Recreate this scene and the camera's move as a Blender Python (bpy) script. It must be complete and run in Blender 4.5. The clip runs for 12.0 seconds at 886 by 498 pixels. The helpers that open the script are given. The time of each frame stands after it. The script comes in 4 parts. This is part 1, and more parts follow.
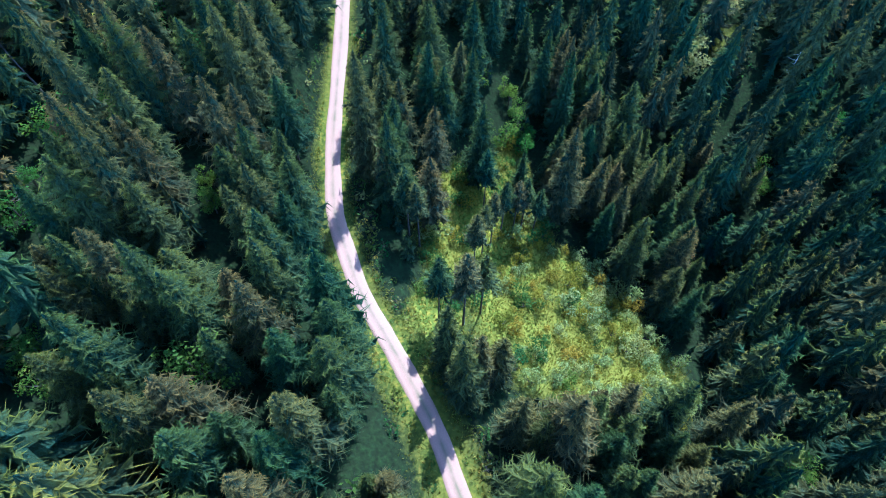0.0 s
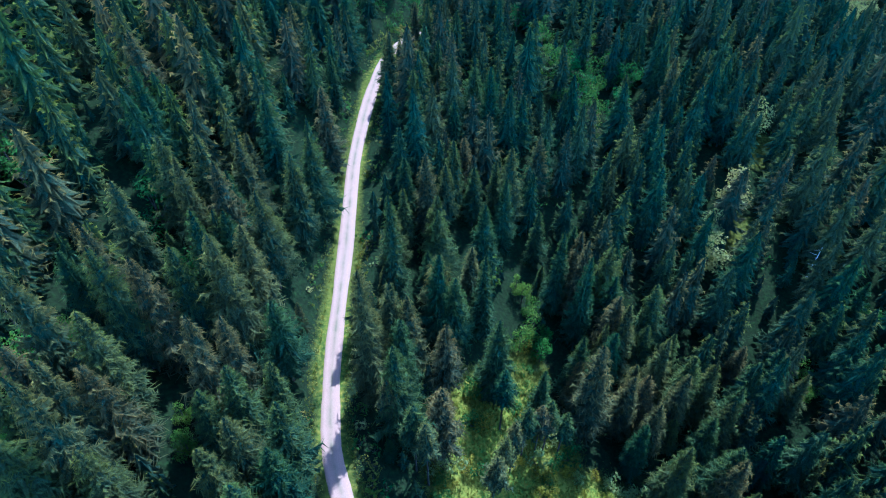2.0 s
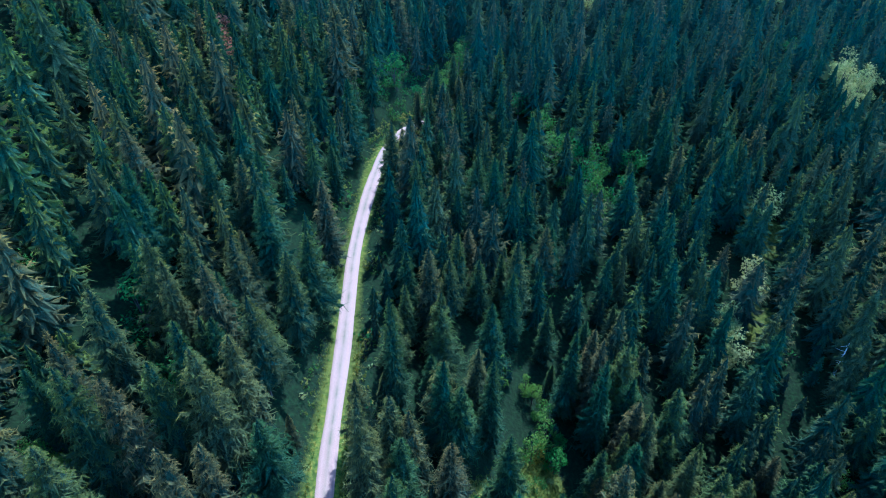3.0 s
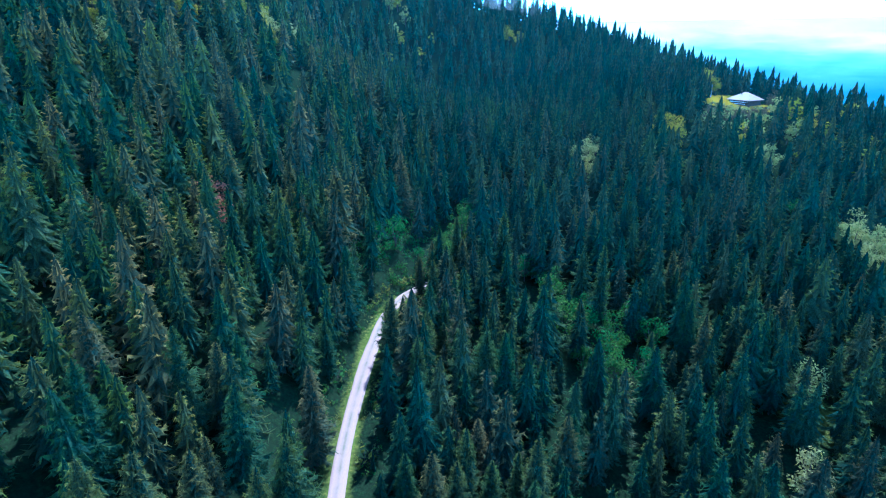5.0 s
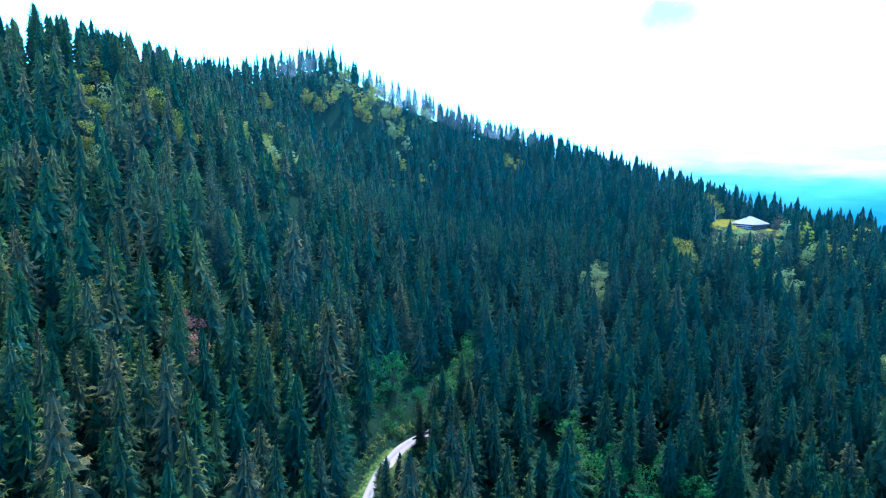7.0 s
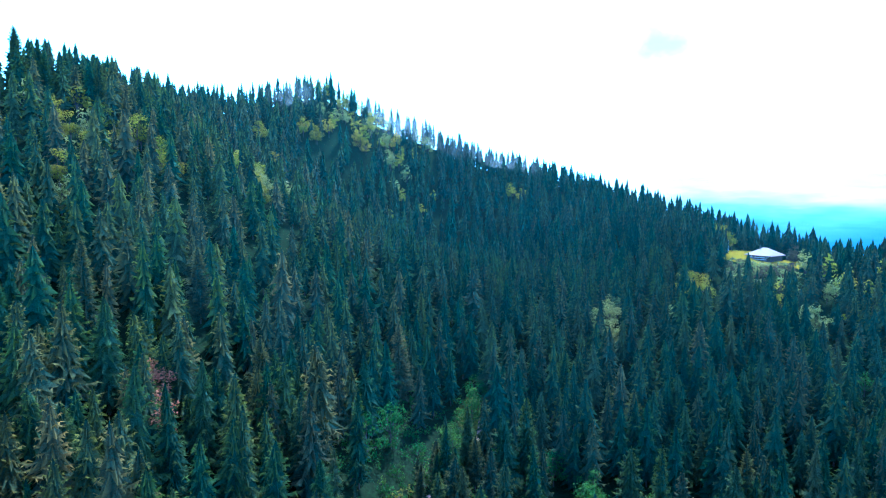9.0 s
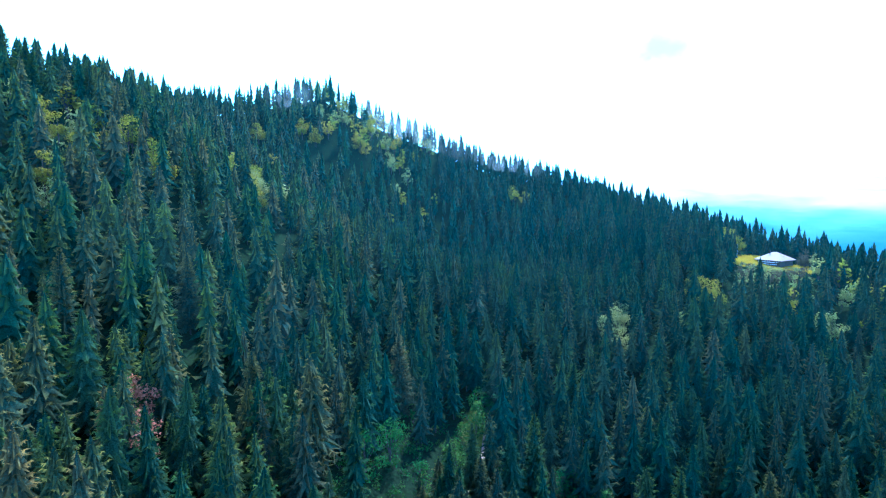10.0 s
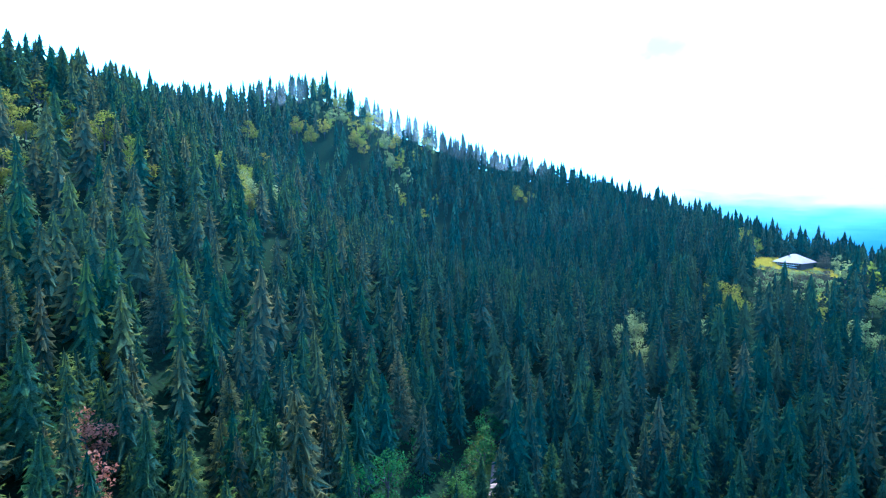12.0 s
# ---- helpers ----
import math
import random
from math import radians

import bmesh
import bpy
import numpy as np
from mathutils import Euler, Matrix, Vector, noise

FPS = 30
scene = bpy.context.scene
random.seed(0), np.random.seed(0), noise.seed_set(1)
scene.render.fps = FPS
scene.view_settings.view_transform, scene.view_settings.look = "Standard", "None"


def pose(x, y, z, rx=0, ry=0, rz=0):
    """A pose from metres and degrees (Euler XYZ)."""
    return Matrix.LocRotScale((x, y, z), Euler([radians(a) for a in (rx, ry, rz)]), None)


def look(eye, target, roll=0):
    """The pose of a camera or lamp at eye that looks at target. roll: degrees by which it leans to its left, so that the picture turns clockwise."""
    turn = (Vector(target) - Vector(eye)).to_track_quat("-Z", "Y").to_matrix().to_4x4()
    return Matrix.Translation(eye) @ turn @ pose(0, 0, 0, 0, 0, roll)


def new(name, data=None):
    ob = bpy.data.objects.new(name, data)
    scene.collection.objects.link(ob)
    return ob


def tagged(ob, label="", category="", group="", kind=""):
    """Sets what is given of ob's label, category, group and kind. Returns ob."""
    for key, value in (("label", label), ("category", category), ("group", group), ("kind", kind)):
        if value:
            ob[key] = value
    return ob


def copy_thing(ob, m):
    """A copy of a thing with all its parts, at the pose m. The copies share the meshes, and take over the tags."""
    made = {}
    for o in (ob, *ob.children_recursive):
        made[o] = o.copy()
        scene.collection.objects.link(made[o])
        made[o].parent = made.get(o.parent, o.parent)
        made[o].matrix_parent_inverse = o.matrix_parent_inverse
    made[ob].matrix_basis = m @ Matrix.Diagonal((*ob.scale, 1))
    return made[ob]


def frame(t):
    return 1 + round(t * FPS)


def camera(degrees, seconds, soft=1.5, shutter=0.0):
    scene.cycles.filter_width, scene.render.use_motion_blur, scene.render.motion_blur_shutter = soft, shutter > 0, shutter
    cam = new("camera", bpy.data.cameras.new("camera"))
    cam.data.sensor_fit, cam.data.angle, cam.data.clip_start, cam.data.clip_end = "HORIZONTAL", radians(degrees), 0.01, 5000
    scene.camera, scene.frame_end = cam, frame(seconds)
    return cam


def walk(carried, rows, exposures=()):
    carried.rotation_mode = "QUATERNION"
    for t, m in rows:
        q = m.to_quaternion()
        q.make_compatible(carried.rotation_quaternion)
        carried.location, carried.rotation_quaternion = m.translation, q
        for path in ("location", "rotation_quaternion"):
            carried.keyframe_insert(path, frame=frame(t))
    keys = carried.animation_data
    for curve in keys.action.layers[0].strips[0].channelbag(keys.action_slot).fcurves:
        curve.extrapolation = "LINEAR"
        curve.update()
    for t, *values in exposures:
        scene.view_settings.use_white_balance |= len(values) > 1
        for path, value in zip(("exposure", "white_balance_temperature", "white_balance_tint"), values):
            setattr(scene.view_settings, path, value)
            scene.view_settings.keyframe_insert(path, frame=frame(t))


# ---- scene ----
cam = camera(76.6, 12.0, 1.1)
METRES, EYE, TILT, LEAN, TURN = 100.0, 88.0, -56.6, 0.0, 0.0
ROWS = [
    (0.0, 0.0, 0.0, 0.0, 0.0, 0.0, -0.0),
    (0.5, -0.006, 0.0228, 0.0363, -0.01, 3.54, 0.02),
    (1.0, -0.011, 0.0463, 0.0766, 0.0, 7.25, -0.01),
    (1.5, -0.0156, 0.0679, 0.1106, 0.04, 10.82, 0.05),
    (2.0, -0.0206, 0.0913, 0.1489, 0.02, 14.56, 0.07),
    (2.5, -0.0226, 0.1124, 0.1832, 0.14, 18.0, 0.07),
    (3.0, -0.0278, 0.1361, 0.2174, 0.07, 21.88, 0.12),
    (5.0, -0.0392, 0.2255, 0.3521, 0.05, 36.51, 0.16),
    (5.5, -0.0409, 0.2465, 0.3848, 0.06, 39.99, 0.17),
    (6.0, -0.0424, 0.27, 0.4211, 0.1, 43.53, 0.14),
    (6.5, -0.0432, 0.2918, 0.4544, 0.16, 46.29, 0.15),
    (7.0, -0.0464, 0.3165, 0.4913, 0.17, 48.66, 0.21),
    (9.0, -0.0554, 0.4026, 0.6304, 0.22, 51.6, 0.33),
    (9.5, -0.0573, 0.4233, 0.6632, 0.29, 51.82, 0.3),
    (10.0, -0.0594, 0.4462, 0.6993, 0.33, 51.94, 0.28),
    (10.5, -0.0614, 0.467, 0.7331, 0.4, 51.97, 0.29),
    (11.0, -0.0632, 0.4902, 0.7697, 0.46, 51.97, 0.31),
    (11.5, -0.065, 0.5118, 0.8037, 0.5, 51.97, 0.35),
    (12.0, -0.0668, 0.5351, 0.8413, 0.56, 51.97, 0.38),
]
EXPOSURES = [(0.0, 1.98, 3680, -1), (1.5, 1.86, 3500, -3), (3.0, 1.69, 3340, -4), (5.5, 1.83, 3200, -4), (12.0, 1.92, 3340, -4)]
walk(cam, [(t, pose(0, 0, EYE, TILT, LEAN, TURN) @ pose(METRES * x, METRES * y, METRES * z, 90 + pitch, roll, yaw)) for t, x, y, z, yaw, pitch, roll in ROWS], EXPOSURES)

# ---- light: hazy bright cloud, sun ahead and to the right ----
SUN_AZIMUTH, SUN_ELEVATION = 22.0, 54.0
sun_way = Vector((math.sin(radians(SUN_AZIMUTH)) * math.cos(radians(SUN_ELEVATION)),
                  math.cos(radians(SUN_AZIMUTH)) * math.cos(radians(SUN_ELEVATION)), math.sin(radians(SUN_ELEVATION))))
sun_lamp = bpy.data.lights.new("sun", "SUN")
sun_lamp.energy, sun_lamp.angle, sun_lamp.color = 5.0, radians(0.6), (1.0, 0.80, 0.56)
sun = new("sun", sun_lamp)
sun.matrix_world = look(sun_way * 300, (0, 0, 0))

world = bpy.data.worlds.new("sky")
scene.world = world
world.use_nodes = True


def node(tree, kind, x=0, y=0, **sets):
    n = tree.nodes.new(kind)
    n.location = (x, y)
    for key, value in sets.items():
        n.inputs[key.replace("_", " ")].default_value = value
    return n


def ramp(tree, source, stops):
    n = tree.nodes.new("ShaderNodeValToRGB")
    while len(n.color_ramp.elements) < len(stops):
        n.color_ramp.elements.new(0.5)
    for e, (p, c) in zip(n.color_ramp.elements, stops):
        e.position, e.color = p, (*c, 1.0)
    tree.links.new(source, n.inputs[0])
    return n.outputs[0]


def maths(tree, op, a, b=None, clamp=False):
    n = tree.nodes.new("ShaderNodeMath")
    n.operation, n.use_clamp = op, clamp
    for slot, v in zip(n.inputs, (a, b)):
        if v is None:
            continue
        if isinstance(v, (int, float)):
            slot.default_value = v
        else:
            tree.links.new(v, slot)
    return n.outputs[0]


def blend(tree, factor, a, b, mode="MIX"):
    n = tree.nodes.new("ShaderNodeMix")
    n.data_type, n.blend_type = "RGBA", mode
    for slot, v in ((n.inputs[0], factor), (n.inputs[6], a), (n.inputs[7], b)):
        if isinstance(v, (int, float)):
            slot.default_value = v
        elif isinstance(v, tuple):
            slot.default_value = (*v, 1.0)
        else:
            tree.links.new(v, slot)
    return n.outputs[2]


GAP = (0.343, 0.908, 0.241)


def build_sky(tree):
    tree.nodes.clear()
    out = tree.nodes.new("ShaderNodeOutputWorld")
    sky = tree.nodes.new("ShaderNodeTexSky")
    sky.sky_type, sky.sun_disc = "NISHITA", False
    sky.sun_elevation, sky.sun_rotation = radians(SUN_ELEVATION), radians(SUN_AZIMUTH)
    blue = node(tree, "ShaderNodeBackground", Strength=0.12)
    tree.links.new(sky.outputs[0], blue.inputs[0])
    # a thin bright cloud deck, broken by a few holes, thicker towards the horizon
    coords = tree.nodes.new("ShaderNodeTexCoord")
    stretch = node(tree, "ShaderNodeMapping", Scale=(1.0, 1.0, 2.2), Location=(0.35, 0.1, 0.22))
    tree.links.new(coords.outputs["Generated"], stretch.inputs[0])
    puffs = node(tree, "ShaderNodeTexNoise", Scale=2.3, Detail=6.0, Roughness=0.55)
    tree.links.new(stretch.outputs[0], puffs.inputs[0])
    split = tree.nodes.new("ShaderNodeSeparateXYZ")
    tree.links.new(coords.outputs["Generated"], split.inputs[0])
    rise = maths(tree, "MULTIPLY", split.outputs[2], -0.75)
    deck = maths(tree, "ADD", puffs.outputs[0], rise)
    cover = ramp(tree, deck, [(0.10, (0, 0, 0)), (0.22, (1, 1, 1))])
    # one small gap in the deck over the valley
    toward = node(tree, "ShaderNodeVectorMath")
    toward.operation = "DISTANCE"
    wisps = node(tree, "ShaderNodeTexNoise", Scale=14.0, Detail=4.0)
    tree.links.new(coords.outputs["Generated"], wisps.inputs[0])
    flat = node(tree, "ShaderNodeMapping", Scale=(1.0, 1.0, 1.7))
    tree.links.new(coords.outputs["Generated"], flat.inputs[0])
    tree.links.new(flat.outputs[0], toward.inputs[0])
    toward.inputs[1].default_value = (GAP[0], GAP[1], GAP[2] * 1.7)
    ragged = maths(tree, "ADD", toward.outputs["Value"], maths(tree, "MULTIPLY", maths(tree, "SUBTRACT", wisps.outputs[0], 0.5), 0.16))
    cover = blend(tree, 1.0, cover, ramp(tree, ragged, [(0.0, (0.3, 0.3, 0.3)), (0.075, (1, 1, 1))]), "MULTIPLY")
    cloud = node(tree, "ShaderNodeBackground", Color=(0.83, 0.97, 1.10, 1.0), Strength=1.6)
    mix = tree.nodes.new("ShaderNodeMixShader")
    tree.links.new(cover, mix.inputs[0])
    tree.links.new(blue.outputs[0], mix.inputs[1])
    tree.links.new(cloud.outputs[0], mix.inputs[2])
    tree.links.new(mix.outputs[0], out.inputs[0])


build_sky(world.node_tree)


# ---- materials ----
def material(name):
    m = bpy.data.materials.new(name)
    m.use_nodes = True
    m.node_tree.nodes.clear()
    return m, m.node_tree


def finish(tree, shader):
    out = tree.nodes.new("ShaderNodeOutputMaterial")
    tree.links.new(shader, out.inputs[0])


def principled(tree, colour, rough=0.9, bump=None, strength=0.5, distance=0.05, gloss=0.3):
    n = node(tree, "ShaderNodeBsdfPrincipled", Roughness=rough)
    n.inputs["Specular IOR Level"].default_value = gloss
    if isinstance(colour, tuple):
        n.inputs["Base Color"].default_value = (*colour, 1.0)
    else:
        tree.links.new(colour, n.inputs["Base Color"])
    if bump is not None:
        b = node(tree, "ShaderNodeBump", Strength=strength, Distance=distance)
        tree.links.new(bump, b.inputs["Height"])
        tree.links.new(b.outputs[0], n.inputs["Normal"])
    return n.outputs[0]


def noise_of(tree, scale, detail=4.0, coords="Object", rough=0.55):
    c = tree.nodes.new("ShaderNodeTexCoord")
    n = node(tree, "ShaderNodeTexNoise", Scale=scale, Detail=detail, Roughness=rough)
    tree.links.new(c.outputs[coords], n.inputs[0])
    return n.outputs[0]


def foliage(name, dark, mid, warm, tip, see_through=0.3, warm_share=0.35):
    """Leaves or needles: a hue for each tree, lighter ends (young growth, and painted sun on spruce tops), light
    shining through.
    """
    m, tree = material(name)
    own = tree.nodes.new("ShaderNodeAttribute")
    own.attribute_name = "tint"
    info = tree.nodes.new("ShaderNodeObjectInfo")
    hue = maths(tree, "FRACT", maths(tree, "ADD", own.outputs["Fac"], info.outputs["Random"]))
    base = ramp(tree, hue, [(0.0, dark), (1.0 - warm_share, mid), (1.0, warm)])
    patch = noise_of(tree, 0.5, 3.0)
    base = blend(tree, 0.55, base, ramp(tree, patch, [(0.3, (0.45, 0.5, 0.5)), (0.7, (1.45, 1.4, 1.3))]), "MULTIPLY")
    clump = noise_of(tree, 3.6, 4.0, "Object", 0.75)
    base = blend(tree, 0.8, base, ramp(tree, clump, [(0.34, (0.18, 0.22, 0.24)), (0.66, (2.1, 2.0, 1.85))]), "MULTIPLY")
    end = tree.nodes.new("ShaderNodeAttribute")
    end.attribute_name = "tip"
    # tip colours: young shoots, serving on spruces as painted sunlight too
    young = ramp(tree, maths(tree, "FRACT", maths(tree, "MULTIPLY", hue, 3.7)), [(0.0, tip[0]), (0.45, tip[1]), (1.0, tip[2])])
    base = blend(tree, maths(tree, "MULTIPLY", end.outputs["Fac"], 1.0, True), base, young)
    diffuse = principled(tree, base, 0.85, clump, 1.0, 0.45, 0.02)
    leafy = node(tree, "ShaderNodeBsdfTranslucent")
    tree.links.new(blend(tree, 1.0, base, (1.35, 1.35, 0.65), "MULTIPLY"), leafy.inputs[0])
    mix = node(tree, "ShaderNodeMixShader", Fac=see_through)
    tree.links.new(diffuse, mix.inputs[1])
    tree.links.new(leafy.outputs[0], mix.inputs[2])
    finish(tree, mix.outputs[0])
    return m


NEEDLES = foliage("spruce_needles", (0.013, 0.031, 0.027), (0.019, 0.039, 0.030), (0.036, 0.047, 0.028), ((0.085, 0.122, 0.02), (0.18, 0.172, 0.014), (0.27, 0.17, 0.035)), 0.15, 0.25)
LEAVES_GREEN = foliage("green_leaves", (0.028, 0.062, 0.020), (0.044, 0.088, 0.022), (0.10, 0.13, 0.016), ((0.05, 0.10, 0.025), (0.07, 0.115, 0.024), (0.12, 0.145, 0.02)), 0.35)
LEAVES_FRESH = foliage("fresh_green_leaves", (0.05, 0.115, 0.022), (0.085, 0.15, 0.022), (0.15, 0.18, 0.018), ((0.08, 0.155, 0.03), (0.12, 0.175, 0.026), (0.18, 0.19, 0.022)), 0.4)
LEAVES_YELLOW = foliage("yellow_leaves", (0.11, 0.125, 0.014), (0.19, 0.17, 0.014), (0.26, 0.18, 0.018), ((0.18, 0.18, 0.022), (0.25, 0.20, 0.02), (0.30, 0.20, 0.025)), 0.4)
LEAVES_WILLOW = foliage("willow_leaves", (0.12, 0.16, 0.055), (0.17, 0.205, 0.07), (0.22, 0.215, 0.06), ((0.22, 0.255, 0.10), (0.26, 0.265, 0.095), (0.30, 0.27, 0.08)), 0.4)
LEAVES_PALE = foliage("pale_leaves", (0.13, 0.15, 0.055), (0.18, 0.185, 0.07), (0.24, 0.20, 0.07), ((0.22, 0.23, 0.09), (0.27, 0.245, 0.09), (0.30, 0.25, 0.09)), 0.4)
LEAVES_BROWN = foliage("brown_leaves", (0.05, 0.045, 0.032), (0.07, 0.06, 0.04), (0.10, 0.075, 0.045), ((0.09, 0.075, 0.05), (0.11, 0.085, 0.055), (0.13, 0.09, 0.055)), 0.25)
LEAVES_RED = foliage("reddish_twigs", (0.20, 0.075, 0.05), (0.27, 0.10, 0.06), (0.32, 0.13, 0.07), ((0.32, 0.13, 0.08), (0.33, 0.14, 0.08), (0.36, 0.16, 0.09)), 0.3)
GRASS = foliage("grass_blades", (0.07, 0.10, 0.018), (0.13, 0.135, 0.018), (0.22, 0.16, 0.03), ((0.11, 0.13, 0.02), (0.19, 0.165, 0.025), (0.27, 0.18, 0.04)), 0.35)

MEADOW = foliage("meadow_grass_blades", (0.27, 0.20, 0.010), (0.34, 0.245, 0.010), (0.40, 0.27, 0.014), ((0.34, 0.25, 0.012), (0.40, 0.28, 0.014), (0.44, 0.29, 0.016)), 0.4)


def bark_material(name, a, b):
    m, tree = material(name)
    grain = noise_of(tree, 3.0, 6.0)
    finish(tree, principled(tree, ramp(tree, grain, [(0.3, a), (0.7, b)]), 0.95, grain, 0.6, 0.03))
    return m


BARK = bark_material("spruce_bark", (0.03, 0.024, 0.02), (0.08, 0.062, 0.05))
PALE_BARK = bark_material("pale_bark", (0.28, 0.26, 0.24), (0.50, 0.47, 0.43))


def ground_material():
    m, tree = material("forest_floor")
    broad, fine = noise_of(tree, 0.06, 5.0), noise_of(tree, 1.3, 6.0)
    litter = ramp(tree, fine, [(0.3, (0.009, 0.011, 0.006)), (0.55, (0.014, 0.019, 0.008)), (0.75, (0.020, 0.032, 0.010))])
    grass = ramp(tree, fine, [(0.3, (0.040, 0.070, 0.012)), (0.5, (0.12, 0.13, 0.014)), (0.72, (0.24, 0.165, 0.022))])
    grass = blend(tree, ramp(tree, broad, [(0.4, (0, 0, 0)), (0.6, (1, 1, 1))]), grass, (0.12, 0.11, 0.014))
    open_land = tree.nodes.new("ShaderNodeAttribute")
    open_land.attribute_name = "meadow"
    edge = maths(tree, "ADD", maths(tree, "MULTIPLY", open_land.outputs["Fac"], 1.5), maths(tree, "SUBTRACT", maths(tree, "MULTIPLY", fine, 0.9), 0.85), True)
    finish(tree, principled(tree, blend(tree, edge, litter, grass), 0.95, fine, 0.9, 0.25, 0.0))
    return m


GROUND = ground_material()


def gravel_material():
    m, tree = material("pale_gravel")
    fine, broad = noise_of(tree, 9.0, 8.0), noise_of(tree, 0.35, 4.0)
    colour = ramp(tree, fine, [(0.3, (0.235, 0.128, 0.096)), (0.7, (0.34, 0.195, 0.15))])
    worn = tree.nodes.new("ShaderNodeAttribute")
    worn.attribute_name = "centre"
    strip = maths(tree, "MULTIPLY", worn.outputs["Fac"], ramp(tree, broad, [(0.35, (0.35, 0.35, 0.35)), (0.65, (0.95, 0.95, 0.95))]))
    finish(tree, principled(tree, blend(tree, strip, colour, (0.10, 0.092, 0.045)), 0.95, fine, 0.5, 0.05))
    return m


GRAVEL = gravel_material()


def plain_material(name, a, b, scale=4.0, rough=0.8, metal=0.0):
    m, tree = material(name)
    grain = noise_of(tree, scale, 5.0)
    s = principled(tree, ramp(tree, grain, [(0.3, a), (0.7, b)]), rough, grain, 0.3, 0.02)
    s.node.inputs["Metallic"].default_value = metal
    finish(tree, s)
    return m


ROOF = plain_material("pale_grey_roof_sheet", (0.20, 0.115, 0.096), (0.25, 0.15, 0.127), 1.2, 0.7)
TIMBER = plain_material("dark_timber", (0.035, 0.025, 0.02), (0.08, 0.06, 0.045), 3.0)
WHITE_PAINT = plain_material("white_paint", (0.68, 0.68, 0.68), (0.8, 0.8, 0.8))
METAL = plain_material("dull_metal", (0.15, 0.15, 0.16), (0.3, 0.3, 0.31), 6.0, 0.5, 0.8)
GLASS = plain_material("dark_window_glass", (0.02, 0.025, 0.03), (0.03, 0.035, 0.04), 2.0, 0.08)


def distance_material():
    m, tree = material("blue_distance")
    c = tree.nodes.new("ShaderNodeTexCoord")
    split = tree.nodes.new("ShaderNodeSeparateXYZ")
    tree.links.new(c.outputs["Object"], split.inputs[0])
    stretch = node(tree, "ShaderNodeMapping", Scale=(0.0012, 0.0012, 0.007))
    tree.links.new(c.outputs["Object"], stretch.inputs[0])
    bands = node(tree, "ShaderNodeTexNoise", Scale=1.6, Detail=6.0)
    tree.links.new(stretch.outputs[0], bands.inputs[0])
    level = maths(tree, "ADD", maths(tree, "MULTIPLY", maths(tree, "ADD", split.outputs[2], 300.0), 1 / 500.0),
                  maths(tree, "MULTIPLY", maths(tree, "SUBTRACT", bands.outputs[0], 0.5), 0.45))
    # haze is painted into the glow: blue low down, whitening towards the skyline
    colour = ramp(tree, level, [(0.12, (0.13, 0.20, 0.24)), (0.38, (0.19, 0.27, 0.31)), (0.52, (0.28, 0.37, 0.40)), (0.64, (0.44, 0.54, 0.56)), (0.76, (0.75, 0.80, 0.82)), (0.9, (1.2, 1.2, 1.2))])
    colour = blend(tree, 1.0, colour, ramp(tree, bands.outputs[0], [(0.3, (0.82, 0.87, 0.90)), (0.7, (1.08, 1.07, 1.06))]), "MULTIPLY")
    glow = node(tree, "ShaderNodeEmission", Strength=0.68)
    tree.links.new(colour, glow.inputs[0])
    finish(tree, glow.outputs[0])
    return m


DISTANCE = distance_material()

# ---- the lie of the land ----
# broad rises and dips: x, y, radius, height
HILLS = [(-60, 30, 60, -7.1), (-75, 110, 60, 2.3), (-100, 190, 70, 15.7), (-150, 310, 70, 39.7), (-95, 510, 70, 81.5),
         (50, 600, 90, 72.3), (190, 500, 90, 26.1), (160, 390, 90, 30.4), (60, 60, 50, -31.0), (0, 120, 50, -9.4),
         (80, 150, 60, -5.0), (-10, 220, 60, -18.3), (-200, 430, 100, 63.0), (20, 430, 90, -19.2), (-20, 340, 60, 16.7), (-60, 420, 60, -24.2)]
KNOLLS = [(-205, 305, 45, 16), (-140, 485, 32, -6), (65, 590, 55, -2), (265, 360, 58, 16), (-15, 548, 30, 10), (-90, 512, 28, 8), (194, 417, 26, -6.6), (200, 475, 45, 2.5), (130, 545, 45, 5)]
PLAIN = -420.0
ROAD = [(14, -14), (9, 0), (2.6, 15), (-0.8, 23.8), (-5.4, 32.5), (-9.9, 40.2), (-14.2, 47.4), (-17.7, 56.3), (-20.2, 63.5), (-21.7, 74),
        (-22.4, 84), (-22.8, 97), (-23.2, 110), (-23.8, 122), (-24.4, 139), (-23.6, 159), (-22.4, 173), (-21.0, 184), (-17.6, 194.5), (-13.5, 201), (-3, 211), (2.5, 221), (4.8, 232), (6.5, 245)]
ROAD_WIDTH = 3.1


def smooth_line(points, steps=8):
    p = np.array([points[0], *points, points[-1]], float)
    out = []
    for a, b, c, d in zip(p[:-3], p[1:-2], p[2:-1], p[3:]):
        for k in np.arange(steps) / steps:
            out.append(0.5 * (2 * b + (c - a) * k + (2 * a - 5 * b + 4 * c - d) * k * k + (3 * b - a - 3 * c + d) * k ** 3))
    return np.array([*out, p[-1]])


ROAD_LINE = smooth_line(ROAD)


def road_height(y):
    return -2.5 + 0.093 * y


def smoothstep(a, b, v):
    k = np.clip((v - a) / (b - a), 0, 1)
    return k * k * (3 - 2 * k)


